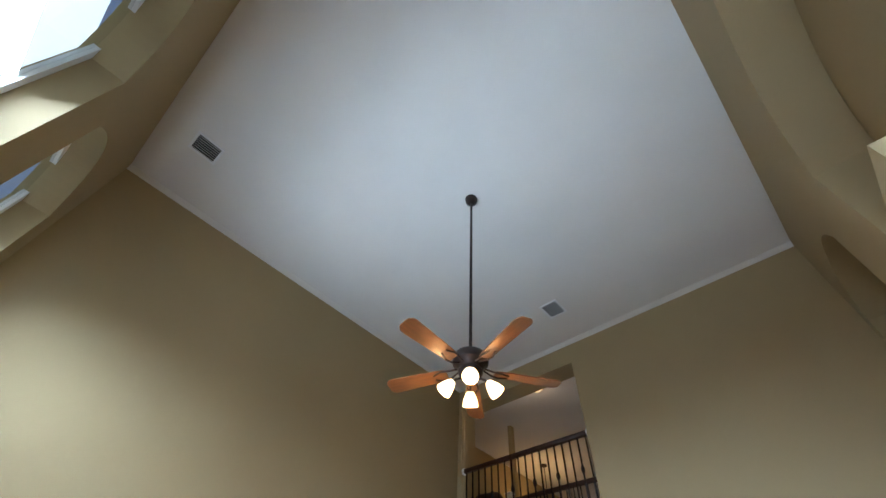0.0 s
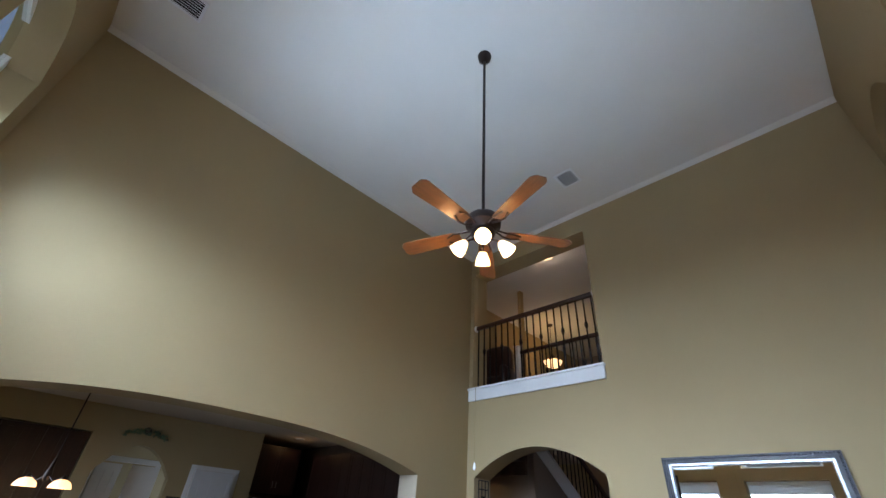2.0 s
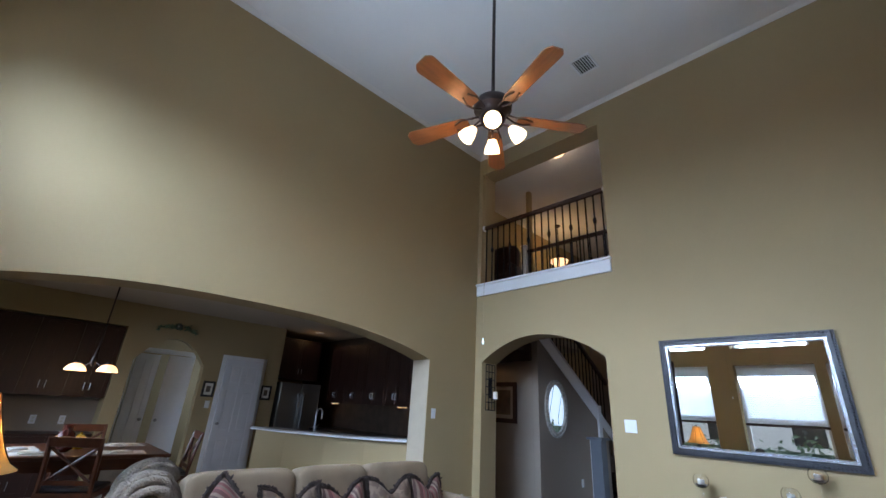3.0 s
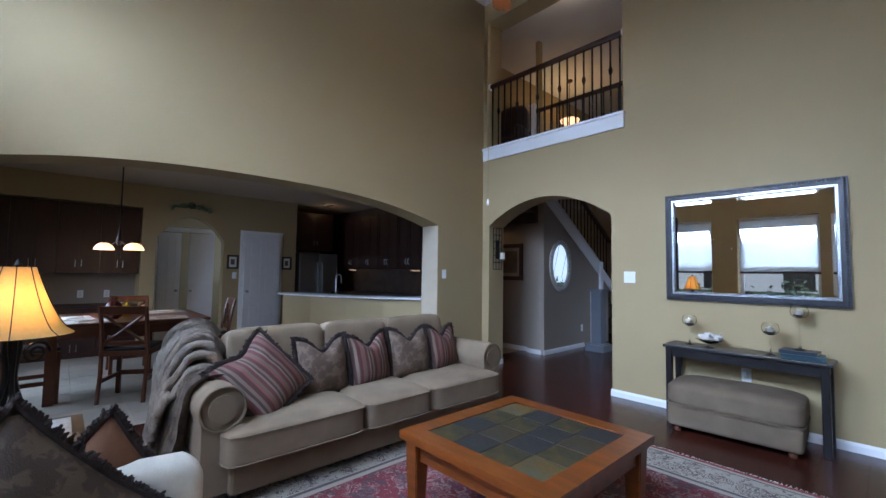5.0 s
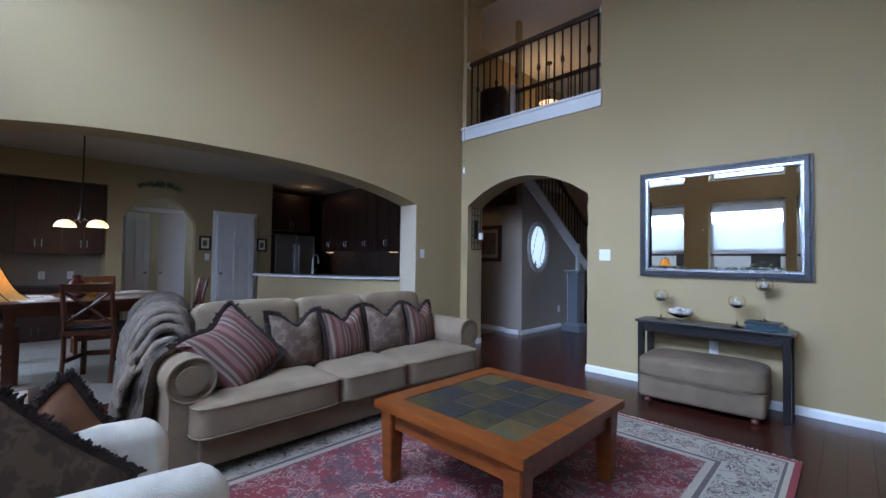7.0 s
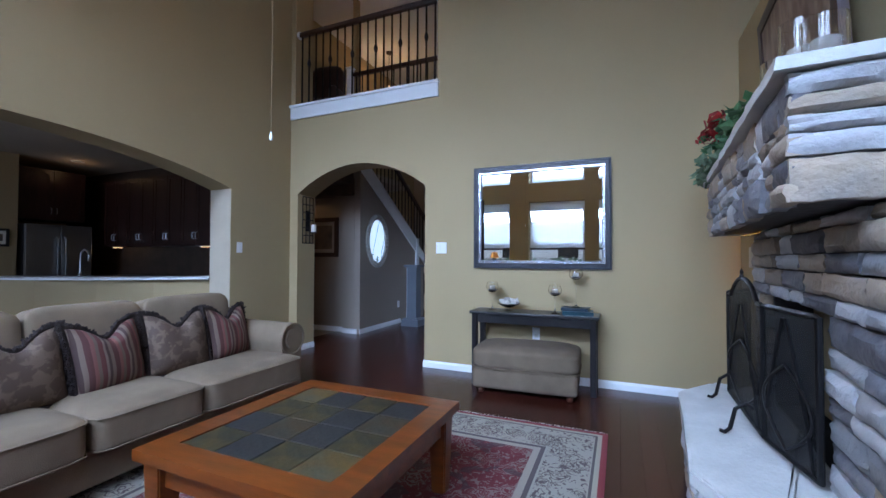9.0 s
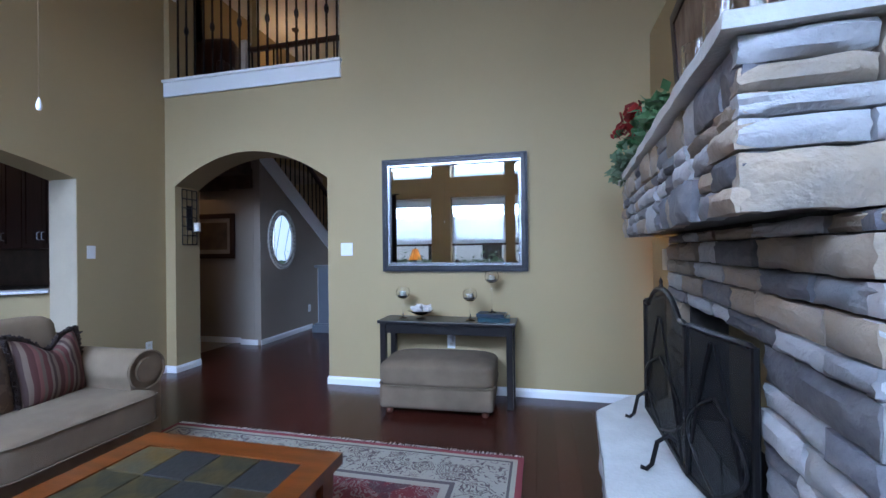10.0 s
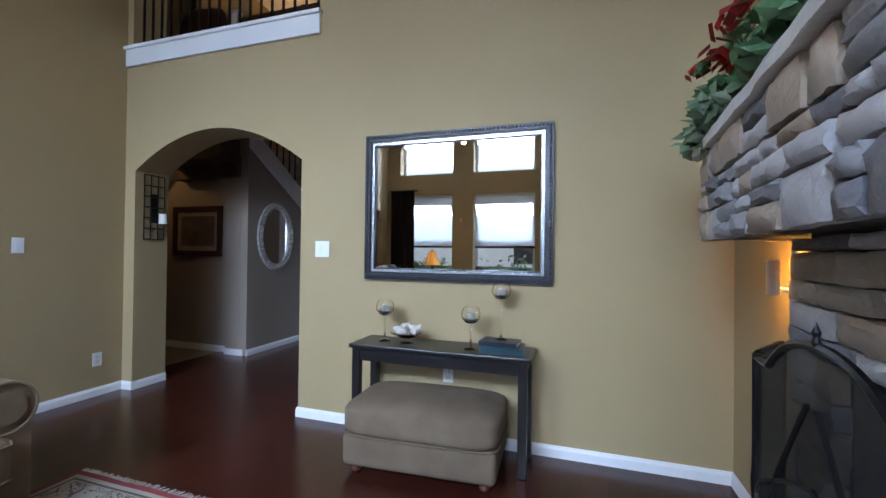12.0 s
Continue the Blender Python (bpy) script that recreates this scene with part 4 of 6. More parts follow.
for k in range(8):
    a = 2 * math.pi * k / 8
    part("seam", tube([((r + 0.002) * math.cos(a), (r + 0.002) * math.sin(a), z) for r, z in prof], 0.0022, 5), M_BRONZE, shade)
part("bulb", lathe([(0.012, 0.62), (0.028, 0.66), (0.032, 0.69), (0.02, 0.72), (0.0, 0.73)], 12), M_SHADE, tl_)
lamp("lamp_bulb", "POINT", pose(LX, LY, 1.18), 12, (1.0, 0.66, 0.29), 0.035)

pl = thing("potted_plant", "small trailing green plant in a white pot", "plant", (1.56, -4.97, 0.554))
part("pot", lathe([(0.05, 0), (0.065, 0.02), (0.075, 0.10), (0.08, 0.11), (0.07, 0.11), (0.0, 0.10)], 20), M_WHITE, pl, smooth=True)
part("foliage", leaf_cloud(bmesh.new(), (0, 0, 0.17), (0.07, 0.07, 0.045), 170, 0.05, rnd), M_LEAF, pl)
part("foliage", leaf_cloud(bmesh.new(), (0.06, 0.08, 0.10), (0.05, 0.05, 0.04), 60, 0.045, rnd), M_LEAF2, pl)

# console table, ottoman and ornaments by the far wall
CX0, CX1, CY0, CY1, CT = 2.64, 3.84, -0.36, -0.03, 0.71
co = thing("console_table", "black lacquered console table against the wall", "console table", ((CX0 + CX1) / 2, (CY0 + CY1) / 2, 0))
hx, hy = (CX1 - CX0) / 2, (CY1 - CY0) / 2
part("tabletop", bx(-hx, hx, -hy, hy, CT - 0.028, CT, 0.006), M_BLACK, co)
for s_ in (-1, 1):
    part("apron", bx(-hx + 0.06, hx - 0.06, s_ * (hy - 0.035) - 0.01, s_ * (hy - 0.035) + 0.01, CT - 0.11, CT - 0.03), M_BLACK, co)
    part("side_apron", bx(s_ * (hx - 0.045) - 0.01, s_ * (hx - 0.045) + 0.01, -hy + 0.05, hy - 0.05, CT - 0.11, CT - 0.03), M_BLACK, co)
    for t_ in (-1, 1):
        part("leg", bx(-0.026, 0.026, -0.026, 0.026, 0.0, CT - 0.03, 0.004), M_BLACK, co, m=pose(s_ * (hx - 0.05), t_ * (hy - 0.035), 0.006))
ot = thing("ottoman", "brown velour ottoman with a pillow top under the console", "ottoman", (3.21, -0.345, 0), 3)
part("base", bx(-0.46, 0.46, -0.27, 0.27, 0.055, 0.245, 0.035, 4), M_OTTO, ot, smooth=True)
part("cushion", cushion(0.95, 0.57, 0.20, 0.22), M_OTTO, ot, smooth=True, m=pose(0, 0, 0.325))
part("piping", piping(0.945, 0.56, 0.243, 0.007, 8), M_OTTO, ot)
for sx in (-1, 1):
    for sy in (-1, 1):
        part("foot", lathe([(0.018, 0.0), (0.03, 0.015), (0.022, 0.04), (0.028, 0.058)], 14), M_DINING, ot, m=pose(sx * 0.39, sy * 0.2, 0.006))


def goblet(x, y, h, z=CT):
    g = thing("candle_goblet", "tall clear glass goblet with a dark lower fill and a white tealight", "candle holder", (x, y, z), group="goblets on the console")
    part("foot", lathe([(0.042, 0.0), (0.042, 0.004), (0.012, 0.012), (0.006, 0.03), (0.005, h - 0.11), (0.009, h - 0.10), (0.0, h - 0.098)], 20), M_GLASS, g, smooth=True)
    bowl = [(0.0, h - 0.105), (0.034, h - 0.098), (0.056, h - 0.075), (0.063, h - 0.048), (0.056, h - 0.018), (0.044, h), (0.041, h), (0.053, h - 0.019), (0.059, h - 0.048), (0.052, h - 0.073), (0.032, h - 0.092), (0.0, h - 0.098)]
    part("bowl", lathe(bowl, 24), M_GLASS, g, smooth=True)
    part("candle", lathe([(0.0, h - 0.095), (0.030, h - 0.089), (0.046, h - 0.076), (0.0, h - 0.075)], 20), M_WINE, g, "dark lower fill", smooth=True)
    part("tealight", lathe([(0.026, h - 0.074), (0.026, h - 0.040), (0.0, h - 0.039)], 16), M_CANDLE, g, "small white tealight", smooth=True)
    return g


goblet(2.83, -0.20, 0.28)
goblet(3.45, -0.24, 0.27)
goblet(3.63, -0.16, 0.36, CT + 0.062)
bw = thing("shell_bowl", "glass pedestal bowl filled with pale shells", "bowl", (3.0, -0.21, CT))
part("dish", lathe([(0.045, 0), (0.045, 0.005), (0.012, 0.012), (0.012, 0.03), (0.06, 0.045), (0.115, 0.075), (0.112, 0.078), (0.058, 0.05), (0.0, 0.04)], 28), M_GLASS, bw, smooth=True)
sr = random.Random(5)
for i in range(16):
    a, r = sr.random() * 6.28, sr.uniform(0.0, 0.085)
    bm = bmesh.new()
    bmesh.ops.create_icosphere(bm, subdivisions=2, radius=1)
    for v in bm.verts:
        v.co = v.co * (1 + 0.55 * noise.noise(v.co * 1.7 + Vector((i, 0, 0))))
        v.co = Vector((v.co.x * 0.042, v.co.y * 0.024, v.co.z * 0.016))
    part("shell", bm, M_SHELL, bw, smooth=True, m=pose(r * math.cos(a), r * math.sin(a), 0.078 + 0.022 * (1 - r / 0.09) + 0.012 * sr.random(), sr.uniform(-40, 40), sr.uniform(-40, 40), sr.uniform(0, 360)))


def book(x, y, z, w, d, h, rz, cover, label):
    b = thing("book", label, "book", (x, y, z), rz, "books on the console")
    part("pages", bx(-w / 2 + 0.006, w / 2 - 0.006, -d / 2 + 0.006, d / 2 - 0.004, 0.003, h - 0.003), M_PAPER, b)
    part("cover", bx(-w / 2, w / 2, -d / 2, d / 2, 0, 0.003), cover, b)
    part("cover", bx(-w / 2, w / 2, -d / 2, d / 2, h - 0.003, h), cover, b)
    part("spine", bx(-w / 2, w / 2, -d / 2, -d / 2 + 0.004, 0.003, h - 0.003), cover, b)


book(3.65, -0.19, CT, 0.27, 0.20, 0.034, 4, M_BOOK2, "teal hardcover book lying flat")
book(3.63, -0.18, CT + 0.034, 0.24, 0.17, 0.028, -5, M_BOOK, "dark blue hardcover book lying flat")

# wall mirror
mx0, mx1, mz0, mz1 = 2.575, 3.94, 1.122, 2.187
wm = thing("wall_mirror", "rectangular wall mirror in a beaded pewter frame", "mirror", ((mx0 + mx1) / 2, 0, (mz0 + mz1) / 2))
mw, mh = (mx1 - mx0) / 2, (mz1 - mz0) / 2
part("outer_frame", slab(rect(-mw, mw, -mh, mh), [rect(-mw + 0.042, mw - 0.042, -mh + 0.042, mh - 0.042)], lambda p, q, c: (p, -0.004 - c, q), 0.034), M_SILVER, wm)
part("inner_band", slab(rect(-mw + 0.042, mw - 0.042, -mh + 0.042, mh - 0.042), [rect(-mw + 0.082, mw - 0.082, -mh + 0.082, mh - 0.082)], lambda p, q, c: (p, -0.004 - c, q), 0.022), M_BLACK, wm)
part("silver_fillet", slab(rect(-mw + 0.056, mw - 0.056, -mh + 0.056, mh - 0.056), [rect(-mw + 0.076, mw - 0.076, -mh + 0.076, mh - 0.076)], lambda p, q, c: (p, -0.0265 - c, q), 0.006), M_SILVER2, wm)
bm = bmesh.new()
for i in range(54):
    for s_ in (-1, 1):
        bmesh.ops.create_icosphere(bm, subdivisions=1, radius=0.010, matrix=pose(-mw + 0.02 + i * (2 * mw - 0.04) / 53, -0.039, s_ * (mh - 0.018)))
        if i < 42:
            bmesh.ops.create_icosphere(bm, subdivisions=1, radius=0.010, matrix=pose(s_ * (mw - 0.018), -0.039, -mh + 0.02 + i * (2 * mh - 0.04) / 41))
tagged(part("beading", bm, M_SILVER, wm, smooth=True), kind="stuff")
bm = bmesh.new()
gx, gz, bv = mw - 0.082, mh - 0.082, 0.028
rings = [[bm.verts.new((sx_ * (gx - o), y_, sz_ * (gz - o))) for sx_, sz_ in ((-1, -1), (1, -1), (1, 1), (-1, 1))] for o, y_ in ((0, -0.006), (0, -0.0114), (bv, -0.012))]
for p, q in zip(rings, rings[1:]):
    for i in range(4):
        bm.faces.new((p[i], p[(i + 1) % 4], q[(i + 1) % 4], q[i]))
bm.faces.new(rings[0])
bm.faces.new(rings[2])
part("glass", bm, M_MIRROR, wm, "bevelled mirror glass")


def plate(name, label, cat, m, w, h, kind):
    p = thing(name, label, cat)
    p.matrix_basis = m
    part("cover_plate", bx(-w / 2, w / 2, -0.006, 0, -h / 2, h / 2, 0.002), M_WHITE, p)
    if kind == "switch":
        n = 2 if w > 0.1 else 1
        for i in range(n):
            x = (i - (n - 1) / 2) * 0.046
            part("rocker", bx(x - 0.016, x + 0.016, -0.010, -0.005, -0.033, 0.033, 0.002), M_WHITE, p)
    else:
        for z in (-0.022, 0.022):
            part("socket", bx(-0.016, 0.016, -0.008, -0.005, z - 0.014, z + 0.014, 0.002), M_PAPER, p)
    return p


plate("light_switch", "white double light switch on the tan wall", "switch", pose(2.185, 0, 1.34), 0.125, 0.125, "switch")
plate("light_switch", "white single light switch beside the kitchen arch", "switch", pose(0, -0.785, 1.34, 0, 0, -90) @ pose(0, 0, 0, 0, 0, 180), 0.075, 0.12, "switch")
plate("wall_outlet", "white wall outlet low beside the arch", "outlet", pose(0, -0.215, 0.33, 0, 0, 90), 0.075, 0.12, "outlet")
o_ = plate("wall_outlet", "white wall outlet with a plug behind the ottoman", "outlet", pose(3.23, 0, 0.47), 0.075, 0.12, "outlet")
part("plug", bx(-0.016, 0.016, -0.05, -0.006, 0.0, 0.045, 0.005), M_WHITE, o_)
# candle sconce inside the arch
sc = thing("wall_sconce", "black iron wall sconce with a white candle", "sconce", (0.13, 0.18, 1.42), 90)
for x in (-0.10, -0.035, 0.035, 0.10):
    part("bar", tube([(x, -0.012, 0), (x, -0.012, 0.62)], 0.006, 6), M_IRON, sc)
for i in range(7):
    part("crossbar", tube([(-0.10, -0.012, 0.62 * i / 6), (0.10, -0.012, 0.62 * i / 6)], 0.006, 6), M_IRON, sc)
part("back_plate", bx(-0.035, 0.035, -0.008, -0.001, 0.16, 0.44), M_IRON, sc)
part("cup", lathe([(0.045, 0.14), (0.048, 0.15), (0.0, 0.152)], 16, m=pose(0.045, -0.07, 0)), M_IRON, sc)
part("candle", lathe([(0.034, 0.152), (0.034, 0.25), (0.0, 0.252)], 16, m=pose(0.045, -0.07, 0)), M_CANDLE, sc, smooth=True)

# ceiling fan
FX, FY = 2.655, -2.875
fan = thing("ceiling_fan", "five-blade oak ceiling fan with four lit glass shades", "ceiling fan", (FX, FY, 0))
part("canopy", lathe([(0.03, CZ - 0.09), (0.06, CZ - 0.06), (0.07, CZ)], 20), M_BRONZE, fan, smooth=True)
part("downrod", tube([(0, 0, 3.42), (0, 0, CZ - 0.08)], 0.013, 10), M_BRONZE, fan)
part("motor", lathe([(0.03, 3.46), (0.06, 3.445), (0.12, 3.42), (0.135, 3.39), (0.13, 3.35), (0.10, 3.325), (0.085, 3.30), (0.09, 3.28), (0.075, 3.245), (0.03, 3.225)][::-1], 28), M_BRONZE, fan, smooth=True)
for k in range(5):
    a = -90 + 72 * k
    bm = slab([(0.18, -0.040), (0.22, -0.052), (0.62, -0.070), (0.640, -0.066), (0.668, -0.040), (0.668, 0.040), (0.640, 0.066), (0.62, 0.070), (0.22, 0.052), (0.18, 0.040)], [], lambda p, q, c: (p, q, c), 0.008)
    bl = part("blade", bm, M_BLADE, fan, m=pose(0, 0, 3.30, 0, 0, a) @ pose(0, 0, 0, 12, 0, 0))
    bm = bmesh.new()
    for s_ in (-1, 1):
        tube([(0.10, s_ * 0.015, 0.02), (0.16, s_ * 0.035, 0.0), (0.22, s_ * 0.045, -0.006), (0.28, s_ * 0.02, -0.006)], 0.007, 6, bm)
    part("blade_iron", bm, M_BRONZE, bl)
for k in range(4):
    a = radians(-50 + 90 * k)
    c, s_ = math.cos(a), math.sin(a)
    part("lamp_arm", tube([(0.05 * c, 0.05 * s_, 3.24), (0.10 * c, 0.10 * s_, 3.225), (0.125 * c, 0.125 * s_, 3.20)], 0.009, 6), M_BRONZE, fan)
    prof = [(0.024, 0.0), (0.034, -0.02), (0.05, -0.06), (0.056, -0.10), (0.053, -0.10), (0.046, -0.06), (0.03, -0.022), (0.0, -0.01)]
    part("shade", lathe(prof, 18, m=pose(0.125 * c, 0.125 * s_, 3.205) @ Matrix.Rotation(radians(38), 4, (s_, -c, 0))), M_SHADE, fan, "lit frosted glass bell shade", smooth=True)
    lamp("fan_bulb", "POINT", pose(FX + 0.20 * c, FY + 0.20 * s_, 3.07), 5.0, WARM, 0.03)
part("pull_chain", tube([(-0.085, 0.06, 3.25), (-0.105, 0.072, 3.20), (-0.115, 0.08, 2.6), (-0.117, 0.082, 1.80)], 0.0011, 5), M_BRASS, fan)
part("chain_knob", lathe([(0.0, 1.79), (0.006, 1.793), (0.008, 1.805), (0.005, 1.82), (0.002, 1.83), (0.0, 1.83)], 12, m=pose(-0.117, 0.082, -0.025)), M_WHITE, fan, "small white pull knob", smooth=True)


def vent(x, y, rz):
    v = thing("ceiling_vent", "white slatted ceiling air vent", "vent", (x, y, CZ), rz, "ceiling vents")
    # Shade inside the duct, put in as a near-black sheet
    part("backing", bx(-0.125, 0.125, -0.105, 0.105, -0.006, -0.004), M_SOOT_GAP, v)
    part("frame", slab(rect(-0.15, 0.15, -0.13, 0.13), [rect(-0.125, 0.125, -0.105, 0.105)], lambda p, q, c: (p, q, -0.014 + c), 0.010), M_TRIM, v)
    for i in range(7):
        part("slat", bx(-0.125, 0.125, -0.011, 0.011, -0.001, 0.001, m=pose(0, 0, 0, 38)), M_TRIM, v, m=pose(0, -0.09 + i * 0.03, -0.014))


vent(0.90, -5.22, 90)
vent(2.37, -0.76, 90)

# ---- fireplace ----
FP = pose(4.60, -0.73, 0, 0, 0, -94.5)     # along the front, then into the wall
fp = thing("fireplace", "stacked ledgestone fireplace with a deep stone mantel and hearth", "fireplace")
fp.matrix_basis = FP
fr_ = random.Random(21)


def stone(w, h, d, rough=0.013):
    """A split stone block: uneven front at y = 0, running back to y = d."""
    bm = bmesh.new()
    nx, nz = (7 if w > 0.22 else 5), 5
    seed = Vector((fr_.random() * 50, fr_.random() * 50, fr_.random() * 50))
    front = []
    for i in range(nx):
        col = []
        for j in range(nz):
            u, v = i / (nx - 1), j / (nz - 1)
            edge = i in (0, nx - 1) or j in (0, nz - 1)
            x = (u - 0.5) * w + (0.006 * noise.noise(seed + Vector((v * 4, 0, 9))) if i in (0, nx - 1) else 0)
            z = (v - 0.5) * h + (0.007 * noise.noise(seed + Vector((u * 5, 7, 0))) if j in (0, nz - 1) else 0)
            y = (0.014 if edge else 0) - rough * (noise.noise(seed + Vector((u * 3.5, v * 3, 0))) + 0.5)
            col.append(bm.verts.new((x, y, z)))
        front.append(col)
    for i in range(nx - 1):
        for j in range(nz - 1):
            bm.faces.new((front[i][j], front[i + 1][j], front[i + 1][j + 1], front[i][j + 1]))
    ring = [front[i][0] for i in range(nx)] + [front[nx - 1][j] for j in range(1, nz)] + [front[i][nz - 1] for i in range(nx - 2, -1, -1)] + [front[0][j] for j in range(nz - 2, 0, -1)]
    back = [bm.verts.new((v.co.x, d, v.co.z)) for v in ring]
    for i in range(len(ring)):
        k = (i + 1) % len(ring)
        bm.faces.new((ring[i], back[i], back[k], ring[k]))
    bm.faces.new(back)
    return bm


def course(parent, m, length, z0, h, depth=0.05, wmin=0.14, wmax=0.44, skip=(), weights=(3, 4, 4, 2)):
    """One course of stones along x of the pose m; skip: stretches left open."""
    x = 0.0
    while x < length - 0.02:
        w = fr_.uniform(wmin, wmax)
        if length - x - w < wmin:
            w = length - x
        stop = next(((a, b) for a, b in skip if x < b - 0.01 and x + w > a + 0.01), None)
        if stop:
            if x >= stop[0] - 0.02:
                x = stop[1]
                continue
            w = stop[0] - x
        rows = [(z0, h)]
        if h > 0.11 and fr_.random() < 0.32 and w < 0.36:
            k = fr_.uniform(0.4, 0.6)
            rows = [(z0, h * k), (z0 + h * k, h * (1 - k))]
        for zz, hh in rows:
            mt = fr_.choices(M_STONES, weights)[0]
            proud = fr_.uniform(-0.010, 0.014)
            part("stone", stone(w - 0.007, hh - 0.007, depth), mt, parent, smooth=True, m=m @ pose(x + w / 2, -proud, zz + hh / 2))
        x += w


ML, MD = 2.08, 0.60
core = part("mantel_core", bx(0.03, ML - 0.03, 0.04, MD, 1.40, 1.738), M_MORTAR, fp)
for z0, h in ((1.385, 0.124), (1.509, 0.066), (1.575, 0.050), (1.625, 0.120)):
    course(fp, pose(0, 0, 0), ML, z0, h, wmin=0.09, wmax=0.27, weights=(3, 5, 4, 1))
    # Near end: mostly pale stones, its window light put into their colour
    course(fp, pose(ML, 0, 0, 0, 0, 90), MD, z0, h, wmin=0.17, wmax=0.30, weights=(1, 6, 2, 0))
    course(fp, pose(0, MD, 0, 0, 0, -90), MD, z0, h)
bm = bx(-0.03, ML + 0.03, -0.03, MD, 1.747, 1.783)
bmesh.ops.subdivide_edges(bm, edges=[e for e in bm.edges if abs(e.verts[0].co.x - e.verts[1].co.x) > 1], cuts=30)
for v in bm.verts:
    if v.co.y < 0:
        v.co.y += 0.012 * noise.noise(v.co * 9)
        v.co.z += 0.006 * noise.noise(v.co * 13)
part("mantel_cap", bm, M_CAP, fp, "pale rough-edged stone cap")

BU0, BU1, BY = 0.37, 2.12, 0.20
part("chimney_core", slab(rect(BU0 + 0.03, BU1 - 0.03, 0.0, 1.40), [rect(0.66, 1.62, 0.44, 1.07)], lambda p, q, c: (p, BY + 0.045 + c, q), 0.30), M_MORTAR, fp)
part("firebox_top", bx(0.62, 1.66, BY + 0.05, BY + 0.36, 1.075, 1.10), M_SOOT_GAP, fp)
for u in (0.64, 1.625):
    part("firebox_side", bx(u, u + 0.015, BY + 0.05, BY + 0.338, 0.444, 1.074), M_SOOT_GAP, fp)
part("firebox_back", bx(0.64, 1.64, BY + 0.34, BY + 0.36, 0.40, 1.10), M_SOOT_GAP, fp)
part("firebox_floor", bx(0.66, 1.62, BY + 0.05, BY + 0.34, 0.42, 0.443), M_SOOT_GAP, fp)
z = 0.44
for h in (0.09, 0.07, 0.10, 0.06, 0.09, 0.075, 0.11, 0.06, 0.085, 0.07, 0.09, 0.045):
    sk = ((0.29, 1.25),) if z < 1.02 else ()
    course(fp, pose(BU0, BY, 0), BU1 - BU0, z, h, wmin=0.16, wmax=0.40, skip=sk, weights=(2, 4, 4, 2))
    course(fp, pose(BU1, BY, 0, 0, 0, 90), 0.38, z, h, wmin=0.18)
    course(fp, pose(BU0, BY + 0.38, 0, 0, 0, -90), 0.38, z, h, wmin=0.18)
    z += h
# hearth
HP = [(0.36, 0.45), (0.36, -0.02), (0.66, -0.22), (1.70, -0.22), (2.08, -0.02), (2.08, 0.45)]
part("hearth_core", slab([(0.40, 0.45), (0.40, 0.02), (0.68, -0.17), (1.68, -0.17), (2.04, 0.02), (2.04, 0.45)], [], lambda p, q, c: (p, q, c), 0.385), M_MORTAR, fp)
bm = slab(HP, [], lambda p, q, c: (p, q, 0.385 + c), 0.055)
bmesh.ops.bevel(bm, geom=[e for e in bm.edges if e.verts[0].co.z > 0.43 and e.verts[1].co.z > 0.43 and len(e.link_faces) == 2 and abs(e.link_faces[0].normal.dot(e.link_faces[1].normal)) < 0.5], offset=0.01, segments=2, affect="EDGES")
part("hearth_slab", bm, M_CAP, fp, "pale cast stone hearth slab")
for (x0, y0), (x1, y1) in zip(HP[:-1], HP[1:]):
    L = math.hypot(x1 - x0, y1 - y0)
    a = math.degrees(math.atan2(y1 - y0, x1 - x0))
    for z0, h in ((0.005, 0.14), (0.145, 0.11), (0.255, 0.13)):
        course(fp, pose(x0, y0, 0, 0, 0, a) @ pose(0, 0.025, 0), L, z0, h, wmin=0.16, wmax=0.4)

# folding fire screen on the hearth
scn = thing("fire_screen", "black iron folding fireplace screen with mesh panels", "fire screen")
scn.matrix_basis = FP @ pose(0, 0, 0.441)
M_MESH = bpy.data.materials.new("fine_black_mesh")
M_MESH.use_nodes = True
_n, _l = M_MESH.node_tree.nodes, M_MESH.node_tree.links
_b, _t, _x = _n["Principled BSDF"], _n.new("ShaderNodeBsdfTransparent"), _n.new("ShaderNodeMixShader")
_b.inputs["Base Color"].default_value, _b.inputs["Roughness"].default_value, _b.inputs["Metallic"].default_value = (0.03, 0.03, 0.032, 1), 0.5, 0.5
_x.inputs[0].default_value = 0.60
_l.new(_t.outputs[0], _x.inputs[1])
_l.new(_b.outputs[0], _x.inputs[2])
_l.new(_x.outputs[0], _n["Material Output"].inputs[0])


